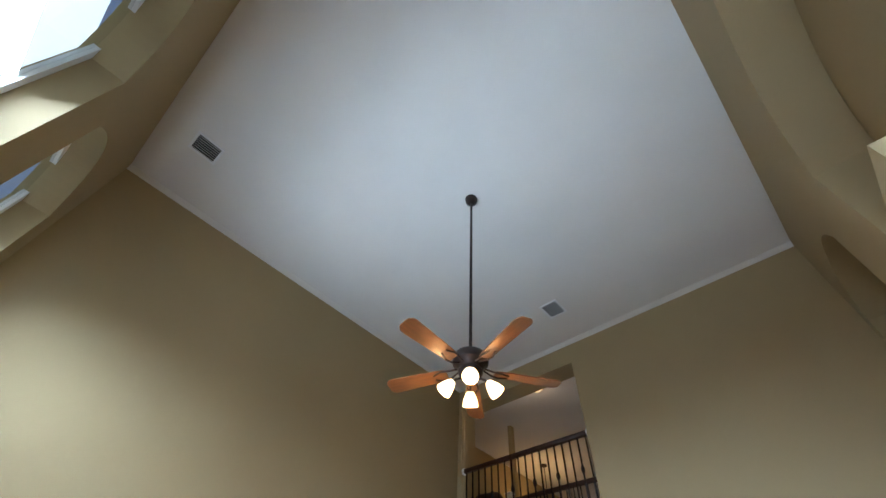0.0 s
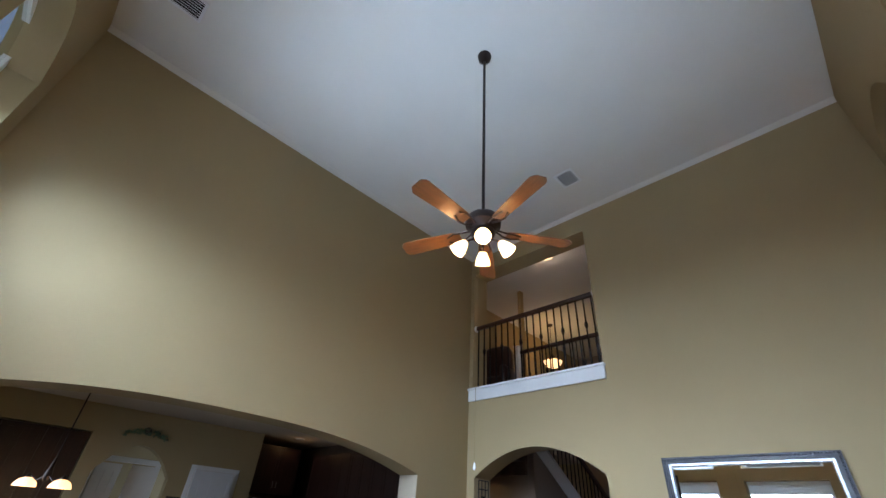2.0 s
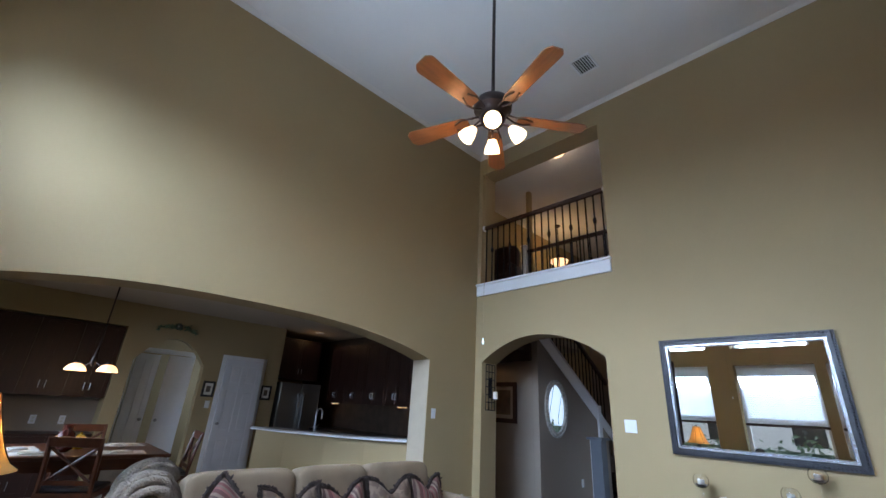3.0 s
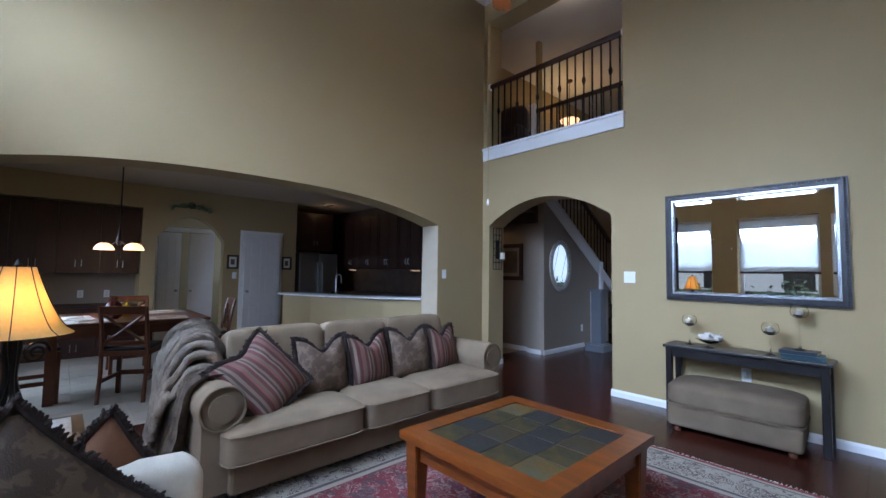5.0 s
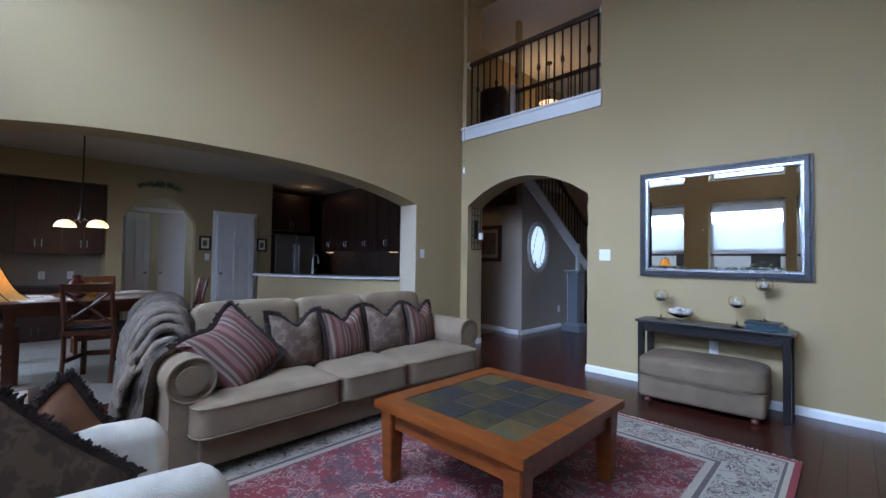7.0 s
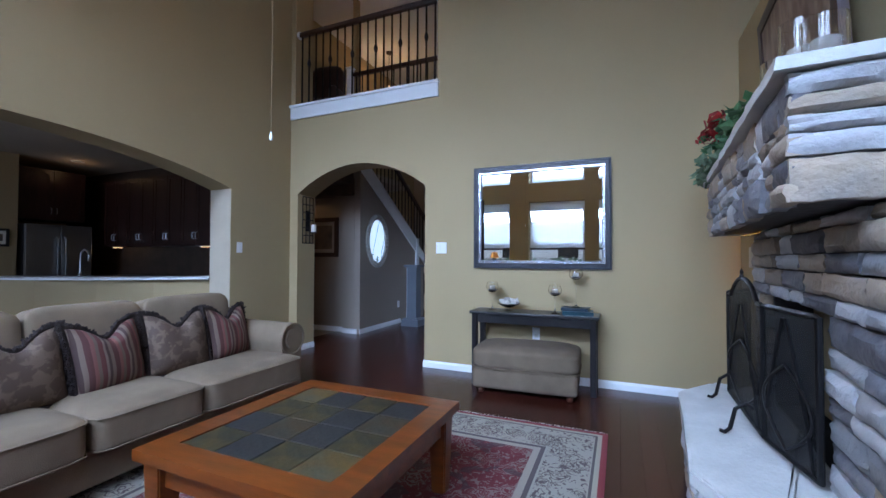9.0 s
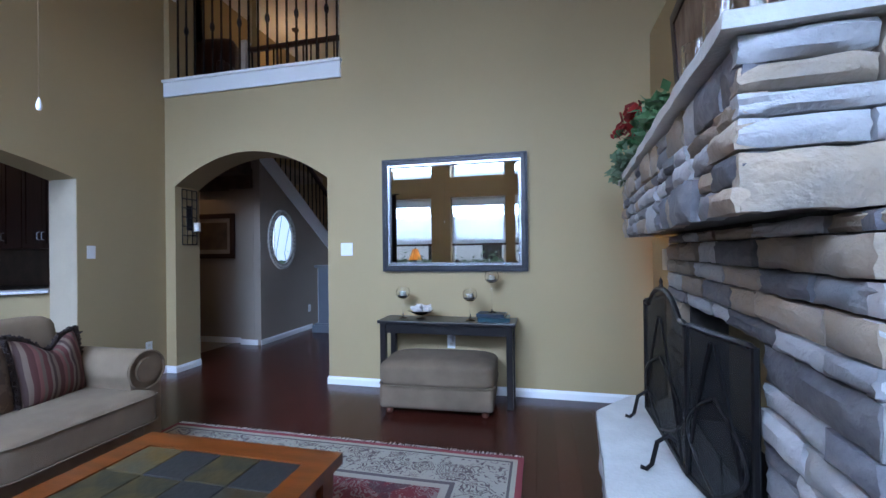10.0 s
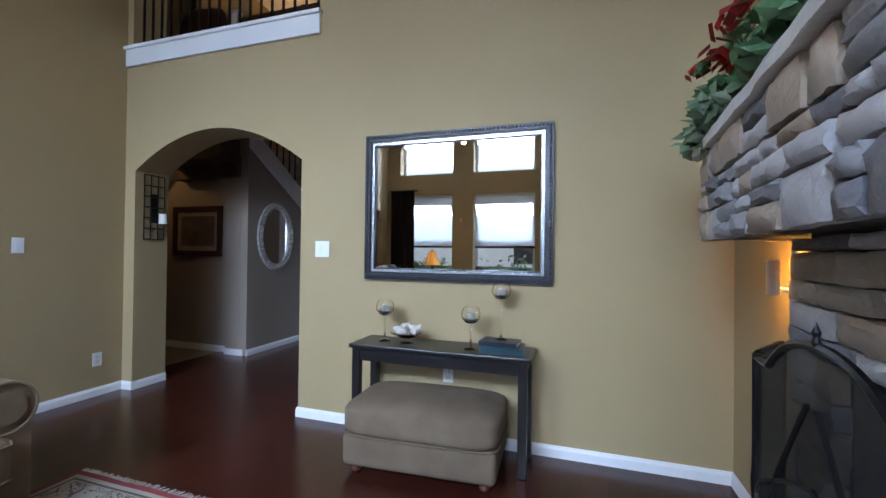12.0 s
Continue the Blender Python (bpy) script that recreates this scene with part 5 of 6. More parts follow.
def screen_panel(p, q, h, rise, curls):
    p, q = Vector((*p, 0)), Vector((*q, 0))
    L = (q - p).length
    a = math.degrees(math.atan2(q.y - p.y, q.x - p.x))
    m = pose(p.x, p.y, 0, 0, 0, a)
    top = [(L * i / 16, h + rise * max(0, 1 - ((i / 16 - 0.5) / 0.34) ** 2) ** 0.6) for i in range(17)]
    out = [(0, 0.03), (L, 0.03)] + top[::-1]
    panel = part("panel_frame", tube([(x, 0, z_) for x, z_ in out], 0.011, 6, closed=True), M_IRON, scn, m=m)
    part("mesh", slab(out, [], lambda u, v, c: (u, -0.001 + c, v), 0.002), M_MESH, panel)
    for s_ in curls:
        part("curl", tube([(L * (0.5 + s_ * (0.45 - 0.42 * t)), -0.012, 0.05 + (h - 0.08) * t ** 0.8) for t in [i / 12 for i in range(13)]], 0.006, 5), M_IRON, panel)
        part("curl", tube([(L * (0.5 + s_ * 0.44 * math.sin(math.pi * t)), -0.012, 0.06 + h * 0.55 * t) for t in [i / 12 for i in range(13)]], 0.006, 5), M_IRON, panel)
    return panel


P0, P1 = (0.645, 0.035), (1.32, 0.075)
screen_panel((0.42, 0.165), P0, 0.60, 0.0, (1,))
mid = screen_panel(P0, P1, 0.59, 0.10, (-1, 1))
screen_panel(P1, (1.685, 0.163), 0.59, 0.0, (1, -1))
part("finial", lathe([(0.005, 0.69), (0.010, 0.70), (0.006, 0.712), (0.009, 0.722), (0.0, 0.745)], 10, m=pose((P0[0] + P1[0]) / 2, 0.05, 0)), M_IRON, scn)
for u in (P0[0] + 0.10, P1[0] - 0.05):
    part("foot", tube([(u, 0.045, 0.13), (u, 0.02, 0.15), (u, -0.02, 0.12), (u, -0.04, 0.03), (u, -0.06, 0.010), (u, -0.08, 0.016)], 0.009, 6), M_IRON, scn)

structure(bx(4.955, RX - 0.002, -3.3, -0.002, -0.05, 3.1), "wall_east_lower", M_WALL, "tan wall below the recessed niches", "wall")
# on the mantel
ga = thing("flower_garland", "green leafy garland with red roses on the mantel", "garland")
ga.matrix_basis = FP @ pose(0, 0, 1.785)
gr = random.Random(4)
bm = bmesh.new()
for i in range(16):
    u = 0.05 + i * 0.05
    leaf_cloud(bm, (u, 0.10 + 0.04 * gr.random(), 0.10 + 0.11 * math.sin(min(1, i / 10) * 2.2)), (0.05, 0.05, 0.045), 46, 0.080, gr)
part("foliage", bm, M_LEAF, ga)
bm = bmesh.new()
for i in range(10):
    leaf_cloud(bm, (-0.05 + i * 0.045, -0.01 + 0.02 * gr.random(), 0.03 + 0.03 * gr.random()), (0.04, 0.03, 0.025), 18, 0.075, gr)
part("pale_sprig", bm, M_LEAF2, ga)
part("stem", tube([(0.0, 0.05, 0.015), (0.3, 0.12, 0.03), (0.7, 0.10, 0.02), (0.86, 0.12, 0.015)], 0.008, 6), M_LEAF, ga)
for u, y, z_ in ((0.22, -0.02, 0.25), (0.40, -0.04, 0.21), (0.54, 0.0, 0.27), (0.72, 0.0, 0.22)):
    bm = bmesh.new()
    for k in range(14):
        a = k * 2.4
        r = 0.007 + 0.0036 * k
        c = Vector((r * math.cos(a), r * math.sin(a), 0.03 - 0.0012 * k))
        t = Vector((-math.sin(a), math.cos(a), 0)) * (0.012 + 0.0017 * k)
        o = Vector((math.cos(a), math.sin(a), 0)) * 0.012
        vs = [bm.verts.new(c - t), bm.verts.new(c + t), bm.verts.new(c + t * 0.8 + o + Vector((0, 0, 0.022))), bm.verts.new(c - t * 0.8 + o + Vector((0, 0, 0.022)))]
        bm.faces.new(vs)
    bmesh.ops.solidify(bm, geom=bm.faces[:], thickness=0.002)
    part("rose", bm, M_ROSE, ga, "red fabric rose", m=pose(u, y, z_, 50, 0, gr.uniform(0, 360)))

pa = thing("wall_panel", "tall mottled brown wood-framed panel leaning over the mantel", "picture")
pa.matrix_basis = FP @ pose(0.10, 0.33, 1.785, 3, 0, 0)
part("frame", slab(rect(0, 1.3, 0, 1.0), [rect(0.07, 1.23, 0.07, 0.93)], lambda p, q, c: (p, c, q), 0.035), M_DARKWOOD, pa)
part("picture", bx(0.07, 1.23, 0.010, 0.02, 0.07, 0.93), M_BARK, pa)

cn = thing("candle_centerpiece", "dark iron stand holding glass hurricanes with white candles", "candle holder")
cn.matrix_basis = FP @ pose(1.36, 0.20, 1.785, 0, 0, 10)
part("foot", lathe([(0.13, 0), (0.135, 0.01), (0.10, 0.03), (0.04, 0.05), (0.03, 0.08), (0.0, 0.08)], 20), M_BRONZE, cn)
part("tray", bx(-0.28, 0.28, -0.09, 0.09, 0.075, 0.11, 0.03, 3), M_BRONZE, cn, smooth=True)
for x in (-0.18, 0.0, 0.18):
    h = 0.22 if x else 0.30
    part("hurricane", lathe([(0.062, 0.11), (0.068, 0.14), (0.068, 0.11 + h), (0.065, 0.11 + h), (0.065, 0.14), (0.058, 0.115), (0.0, 0.114)], 24, m=pose(x, 0, 0)), M_GLASS, cn, smooth=True)
    part("candle", lathe([(0.042, 0.116), (0.042, 0.116 + h * 0.62), (0.0, 0.118 + h * 0.62)], 18, m=pose(x, 0, 0)), M_CANDLE, cn, smooth=True)

nl = thing("night_light", "small plug-in amber night light beside the fireplace", "night light", (4.955, -0.77, 1.18), -90)
part("plug", bx(-0.03, 0.03, -0.03, 0.0, -0.05, 0.03, 0.006), M_WHITE, nl)
part("neck", bx(-0.008, 0.008, -0.10, -0.028, 0.0, 0.016, 0.003), M_WHITE, nl)
part("bulb", lathe([(0.008, 0.016), (0.012, 0.03), (0.010, 0.04), (0.0, 0.045)], 12, m=pose(0, -0.095, 0)), M_SHADE, nl, smooth=True)
# Half-round shade added to keep the amber light off the north wall
arc = [(0.034 * math.cos(math.pi * (1 + i / 14)), -0.093 + 0.034 * math.sin(math.pi * (1 + i / 14))) for i in range(15)]
bm = slab(arc + [(p * 0.93, q + 0.0015) for p, q in arc[::-1]], [], lambda p, q, c: (p, q, -0.01 + c), 0.14)
part("shade", bm, M_CAPTRIM, nl, "added cream half-round shade shielding the north wall")
lamp("night_light_bulb", "POINT", pose(4.955 - 0.095, -0.77, 1.245), 10, (1.0, 0.42, 0.05), 0.012)

# ---- kitchen and breakfast room ----


def flat_door(name, label, cat, m, w, h, rows, material, group="", knob=None, t=0.035):
    """A panelled leaf standing in the x-z plane, front towards -y; rows: (z0, z1) of its pairs of panels."""
    d = thing(name, label, cat, group=group)
    d.matrix_basis = m
    hs = []
    for z0, z1 in rows:
        hs += [rect(-w / 2 + 0.09, -0.035, z0, z1), rect(0.035, w / 2 - 0.09, z0, z1)]
    part("stiles", slab(rect(-w / 2, w / 2, 0.008, h), hs, lambda p, q, c: (p, c, q), t), material, d)
    for z0, z1 in rows:
        for a, b in ((-w / 2 + 0.09, -0.035), (0.035, w / 2 - 0.09)):
            part("panel", bx(a, b, 0.010, t - 0.010, z0, z1), material, d)
            part("raised_field", bx(a + 0.035, b - 0.035, 0.004, 0.012, z0 + 0.035, z1 - 0.035, 0.003), material, d)
    if knob is not None:
        part("knob", lathe([(0.024, 0.0), (0.024, 0.006), (0.010, 0.010), (0.010, 0.03), (0.026, 0.045), (0.022, 0.062), (0.0, 0.066)], 16, m=pose(knob, 0, 0.95, 90)), M_STEEL, d, smooth=True)
    return d


SIX = ((0.10, 0.72), (0.82, 1.50), (1.60, 1.93))
pd = flat_door("pantry_door", "white six-panel pantry door, closed", "door", pose(KX + 0.045, -1.78, 0, 0, 0, 90), 0.66, 2.03, SIX, M_DOOR, knob=-0.27)
part("casing", slab(rect(-0.40, 0.40, 0.0, 2.10), [rect(-0.335, 0.335, -0.02 + 0.021, 2.035)], lambda p, q, c: (p, 0.028 + c, q), 0.016), M_TRIM, pd)
flat_door("hall_door", "white panelled door standing open in the back hall", "door", pose(KX - 0.62, -2.68, 0, 0, 0, 76), 0.40, 2.03, SIX, M_DOOR, knob=-0.15)
flat_door("hall_door", "white panelled closet door in the back hall", "door", pose(KX - 0.80, -3.16, 0, 0, 0, 96), 0.36, 2.03, SIX, M_DOOR, knob=0.12)
hf = thing("hall_door_casing", "white painted casing round the hall doors", "door casing", (KX - 0.86, -2.95, 0), 90)
part("jamb", bx(-0.47, -0.40, -0.02, 0.08, 0.0, 2.06, 0.004), M_TRIM, hf)
part("jamb", bx(0.47, 0.54, -0.02, 0.08, 0.0, 2.06, 0.004), M_TRIM, hf)
part("header", bx(-0.47, 0.54, -0.02, 0.08, 2.062, 2.14, 0.004), M_TRIM, hf)
# Added window, out of view, to carry the lamp for the back hall
hw_ = thing("window_back_hall", "unseen window added to light the back hall", "window", (KX - 0.95, -1.205, 1.5), 0, kind="structure")
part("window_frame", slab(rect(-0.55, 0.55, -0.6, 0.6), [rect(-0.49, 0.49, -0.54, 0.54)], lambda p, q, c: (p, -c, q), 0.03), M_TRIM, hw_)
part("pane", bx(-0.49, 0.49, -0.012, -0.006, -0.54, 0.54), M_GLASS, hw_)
# Added daylight lamp that brightens the hall doors
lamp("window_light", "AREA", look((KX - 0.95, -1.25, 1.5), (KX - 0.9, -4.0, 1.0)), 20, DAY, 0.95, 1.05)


def cabinet(m, w, h, d, label, cat="cabinet", group="kitchen cabinets", doors=2):
    c = thing("cabinet", label, cat, group=group)
    c.matrix_basis = m
    part("body", bx(-w / 2, w / 2, 0.02, d, 0, h), M_DARKWOOD, c)
    for i in range(doors):
        dw = w / doors
        x = -w / 2 + (i + 0.5) * dw
        dr = part("door", slab(rect(x - dw / 2 + 0.003, x + dw / 2 - 0.003, 0.003, h - 0.003), [rect(x - dw / 2 + 0.06, x + dw / 2 - 0.06, 0.06, h - 0.06)], lambda p, q, c_: (p, c_, q), 0.019), M_DARKWOOD, c)
        part("door_panel", bx(x - dw / 2 + 0.06, x + dw / 2 - 0.06, 0.008, 0.016, 0.06, h - 0.06), M_DARKWOOD, dr)
        part("handle", tube([(x + (dw / 2 - 0.035) * (1 if i == 0 else -1), 0, 0.10), (x + (dw / 2 - 0.035) * (1 if i == 0 else -1), -0.03, 0.11), (x + (dw / 2 - 0.035) * (1 if i == 0 else -1), -0.03, 0.19), (x + (dw / 2 - 0.035) * (1 if i == 0 else -1), 0, 0.20)], 0.005, 6), M_STEEL, dr)
    return c


for k in range(4):
    cabinet(pose(KX - 0.05, -3.95 - 0.5 * k, 1.27, 0, 0, 90), 0.498, 1.07, 0.33, "dark stained wall cabinet above the desk niche", group="desk niche cabinets")
    cabinet(pose(KX + 0.0, -3.95 - 0.5 * k, 0, 0, 0, 90), 0.498, 0.74, 0.5, "dark stained base cabinet in the desk niche", group="desk niche base cabinets")
dk = thing("desk_top", "dark desk counter in the niche", "countertop", (KX, -4.70, 0.741))
part("slab", bx(-0.55, 0.02, -1.0, 1.0, 0, 0.035, 0.005), M_DARKWOOD, dk)
structure(bx(KX - 0.62, KX - 0.56, -5.7, -3.62, 0, KZ), "wall_niche", M_WALL2, "pale backsplash wall of the desk niche", "wall")
structure(bx(KX - 0.56, KX - 0.16, -3.69, -3.62, 0, KZ), "wall_niche_side", M_WALL, "tan side of the desk niche", "wall")
for y in (-4.06, -4.39):
    plate("wall_outlet", "white outlet on the niche backsplash", "outlet", pose(KX - 0.559, y, 0.93, 0, 0, 90), 0.075, 0.12, "outlet")
plate("light_switch", "white light switch beside the pantry door", "switch", pose(KX, -2.26, 1.25, 0, 0, 90), 0.075, 0.12, "switch")


def small_frame(y):
    f = thing("picture_frame", "small dark framed print beside the pantry door", "picture", (KX, y, 1.50), 90, "prints by the pantry")
    part("frame", slab(rect(-0.10, 0.10, -0.13, 0.13), [rect(-0.065, 0.065, -0.095, 0.095)], lambda p, q, c: (p, -0.002 - c, q), 0.02), M_BLACK, f)
    part("mat_board", slab(rect(-0.065, 0.065, -0.095, 0.095), [rect(-0.035, 0.035, -0.05, 0.05)], lambda p, q, c: (p, -0.002 - c, q), 0.008), M_PAPER, f)
    part("print", bx(-0.035, 0.035, -0.006, -0.002, -0.05, 0.05), M_ART, f)


small_frame(-2.30)
small_frame(-1.29)
sw = thing("arch_swag", "dried floral swag hung above the arched doorway", "swag", (KX, -3.0, 2.45), 90)
bm = bmesh.new()
for i in range(15):
    leaf_cloud(bm, (-0.28 + 0.04 * i, -0.03, 0.05 * math.cos((i - 7) / 4.5) - 0.04), (0.02, 0.012, 0.018), 14, 0.05, gr)
part("foliage", bm, M_LEAF2, sw)
part("medallion", lathe([(0.06, 0.0), (0.055, 0.02), (0.03, 0.035), (0.0, 0.04)], 16, m=pose(0, 0, 0.02, 90)), M_SILVER2, sw)

# refrigerator
fg = thing("refrigerator", "stainless steel french-door refrigerator", "refrigerator", (-4.02, -0.64, 0), 90)
part("body", bx(-0.42, 0.42, 0.06, 0.72, 0.02, 1.72), M_BLACK, fg)
for s_ in (-1, 1):
    dr = part("door", bx(0.004 if s_ > 0 else -0.418, 0.418 if s_ > 0 else -0.004, 0.0, 0.055, 0.62, 1.72, 0.01), M_STEEL, fg)
    part("handle", tube([(s_ * 0.05, 0.0, 0.80), (s_ * 0.05, -0.05, 0.83), (s_ * 0.05, -0.055, 1.15), (s_ * 0.05, -0.05, 1.50), (s_ * 0.05, 0.0, 1.53)], 0.012, 8), M_STEEL, dr)
dr = part("freezer_drawer", bx(-0.418, 0.418, 0.0, 0.055, 0.04, 0.60, 0.01), M_STEEL, fg)
part("handle", tube([(-0.3, 0, 0.50), (-0.28, -0.05, 0.50), (0.28, -0.05, 0.50), (0.3, 0, 0.50)], 0.012, 8), M_STEEL, dr)
cabinet(pose(-4.25, -0.64, 1.80, 0, 0, 90), 0.84, 0.80, 0.5, "dark stained cabinet above the refrigerator")
for k in range(5):
    cabinet(pose(-3.75 + 0.66 * k, -0.04, 1.40), 0.655, 1.1, 0.33, "dark stained kitchen wall cabinet")
    cabinet(pose(-3.75 + 0.66 * k, -0.32, 0.0), 0.655, 0.88, 0.58, "dark stained kitchen base cabinet", group="kitchen base cabinets")
kc = thing("kitchen_counter", "dark stone counter along the kitchen wall", "countertop", (-2.43, -0.03, 0.88))
part("slab", bx(-1.66, 1.66, -0.32, 0.30, 0.001, 0.04, 0.006), M_BLACK, kc)
for x in (-3.95, -1.75):
    ul = thing("under_cabinet_light", "small warm light under the wall cabinets", "light", (x, 0.12, 1.385), group="under cabinet lights")
    part("housing", bx(-0.09, 0.09, -0.04, 0.04, 0.0, 0.014, 0.003), M_WHITE, ul)
    part("lens", bx(-0.08, 0.08, -0.032, 0.032, -0.006, 0.0), M_SHADE_DIM, ul)
    lamp("under_cabinet_bulb", "POINT", pose(x, 0.10, 1.33), 0.15, WARM, 0.04)
rl = thing("recessed_light", "small round recessed ceiling light, lit", "ceiling light", (-3.9, -0.5, KZ))
part("ring", lathe([(0.09, -0.008), (0.09, 0.0), (0.07, 0.0), (0.07, -0.008)], 24), M_TRIM, rl)
part("lens", lathe([(0.07, -0.006), (0.07, -0.002), (0.0, -0.002)], 24), M_SHADE_DIM, rl)
lamp("recessed_bulb", "POINT", pose(-3.9, -0.5, KZ - 0.12), 0.7, WARM, 0.05)

# bar peninsula
BARP = [(-0.331, -0.93), (-0.8, -1.32), (-1.3, -1.62), (-1.9, -1.90), (-2.55, -2.06)]
off = [(x + 0.10, y + 0.36) for x, y in BARP[::-1]]
off[-1] = (-0.331, -0.56)
inn = [(x - 0.0, y + 0.09) for x, y in BARP]
inn[0] = (-0.331, -0.85)
bar_wall = structure(slab(inn + [(x + 0.02, y + 0.13) for x, y in inn[::-1]], [], lambda p, q, c: (p, q, -0.004 + c), 0.975), "half_wall", M_WALL, "tan half wall under the breakfast bar", "half wall")
ba = thing("bar_counter", "grey stone breakfast bar top on the half wall", "countertop", (0, 0, 0.972))
bm = slab(BARP + off, [], lambda p, q, c: (p, q, c), 0.035)
part("slab", bm, M_COUNTER, ba)
part("edge_trim", tube([(x + 0.005, y + 0.012, 0.012) for x, y in BARP], 0.014, 6), M_WHITE, ba)
fa = thing("kitchen_faucet", "chrome gooseneck kitchen faucet at the bar sink", "faucet", (-1.75, -1.46, 1.007))
part("base", lathe([(0.028, 0), (0.028, 0.01), (0.018, 0.03), (0.0, 0.03)], 16), M_STEEL, fa)
part("spout", tube([(0, 0, 0.02), (0, 0, 0.22)] + [(0.08 - 0.08 * math.cos(a), 0, 0.22 + 0.08 * math.sin(a)) for a in [i * math.pi / 10 for i in range(1, 11)]] + [(0.16, 0, 0.17)], 0.011, 8), M_STEEL, fa, smooth=True)
part("lever", tube([(0, 0.02, 0.04), (0, 0.06, 0.09)], 0.006, 6), M_STEEL, fa)

# dining set
DX0, DX1, DY0, DY1, DZ = -2.70, -1.43, -4.74, -3.28, 0.785
dt = thing("dining_table", "dark brown wooden rectangular dining table", "dining table", ((DX0 + DX1) / 2, (DY0 + DY1) / 2, 0))
dw, dl = (DX1 - DX0) / 2, (DY1 - DY0) / 2
part("tabletop", bx(-dw, dw, -dl, dl, DZ - 0.035, DZ, 0.006), M_DINING, dt)
for s_ in (-1, 1):
    part("apron", bx(-dw + 0.08, dw - 0.08, s_ * (dl - 0.06) - 0.012, s_ * (dl - 0.06) + 0.012, DZ - 0.14, DZ - 0.036), M_DINING, dt)
    part("apron", bx(s_ * (dw - 0.06) - 0.012, s_ * (dw - 0.06) + 0.012, -dl + 0.08, dl - 0.08, DZ - 0.14, DZ - 0.036), M_DINING, dt)
    for t_ in (-1, 1):
        part("leg", bx(-0.042, 0.042, -0.042, 0.042, 0, DZ - 0.036, 0.006), M_DINING, dt, m=pose(s_ * (dw - 0.07), t_ * (dl - 0.07), -0.002))


def dining_chair():
    """Faces +y."""
    c = thing("dining_chair", "brown wooden cross-back chair with a black padded seat", "chair", group="chairs round the dining table")
    for sx in (-1, 1):
        part("front_leg", bx(-0.02, 0.02, -0.02, 0.02, 0.0, 0.50, 0.004), M_DINING, c, m=pose(sx * 0.20, 0.19, 0))
        part("back_post", tube([(sx * 0.20, -0.23, 0.0), (sx * 0.20, -0.19, 0.3), (sx * 0.20, -0.19, 0.55), (sx * 0.20, -0.23, 0.82), (sx * 0.20, -0.26, 0.96)], 0.021, 6), M_DINING, c)
        part("stretcher", bx(-0.01, 0.01, -0.20, 0.19, 0.20, 0.24), M_DINING, c, m=pose(sx * 0.20, 0, 0))
        part("cross_slat", tube([(sx * 0.18, -0.20, 0.60), (0.0, -0.215, 0.745), (-sx * 0.18, -0.245, 0.89)], 0.014, 6), M_DINING, c)
    part("stretcher", bx(-0.20, 0.20, 0.18, 0.20, 0.20, 0.25), M_DINING, c)
    part("seat_frame", bx(-0.22, 0.22, -0.21, 0.21, 0.47, 0.52, 0.004), M_DINING, c)
    part("seat_pad", bx(-0.215, 0.215, -0.19, 0.21, 0.52, 0.56, 0.018, 3), M_BLACKSEAT, c, smooth=True)
    part("top_rail", bx(-0.22, 0.22, -0.012, 0.012, -0.04, 0.045, 0.008), M_DINING, c, m=pose(0, -0.26, 0.935, 8))
    part("lower_rail", bx(-0.20, 0.20, -0.01, 0.01, -0.02, 0.02, 0.004), M_DINING, c, m=pose(0, -0.195, 0.60))
    return c


ch = dining_chair()
ch.matrix_basis = pose(-1.35, -4.03, -0.004, 0, 0, 62)
copy_thing(ch, pose(-1.72, -4.82, -0.004, 0, 0, 4))
copy_thing(ch, pose(-2.0, -3.16, -0.004, 0, 0, 176))
copy_thing(ch, pose(-2.75, -3.92, -0.004, 0, 0, -90))
jg = thing("jug", "dark oxblood glazed jug on the dining table", "jug", (-1.82, -4.18, DZ))
part("body", lathe([(0.05, 0), (0.085, 0.03), (0.095, 0.10), (0.07, 0.17), (0.035, 0.21), (0.04, 0.25), (0.035, 0.25), (0.0, 0.20)], 24), M_RED, jg, smooth=True)
part("handle", tube([(0.05, 0, 0.22), (0.10, 0, 0.21), (0.11, 0, 0.14), (0.09, 0, 0.09)], 0.010, 6), M_RED, jg)
yp = thing("ginger_jar", "mustard yellow lidded jar on the dining table", "jar", (-2.05, -4.04, DZ))
part("body", lathe([(0.04, 0), (0.075, 0.03), (0.08, 0.07), (0.05, 0.12), (0.03, 0.13), (0.0, 0.13)], 24), M_YELLOW, yp, smooth=True)
part("lid", lathe([(0.035, 0.13), (0.035, 0.14), (0.012, 0.15), (0.014, 0.165), (0.0, 0.17)], 16), M_YELLOW, yp, smooth=True)
for x, y, a in ((-1.66, -4.4, 8), (-1.66, -3.7, -5), (-2.1, -4.5, 95), (-2.4, -3.6, 3)):
    pm = thing("placemat", "cream woven placemat on the dining table", "placemat", (x, y, DZ), a, "placemats")
    part("mat", bx(-0.15, 0.15, -0.21, 0.21, 0.0005, 0.005), M_PAPER, pm)
    nk = thing("folded_napkin", "cream cloth napkin folded on a placemat", "napkin", (x + 0.02, y, DZ + 0.005), a, "napkins")
    part("cloth", cushion(0.14, 0.2, 0.035, 0.3, 4), M_CREAM, nk, smooth=True)

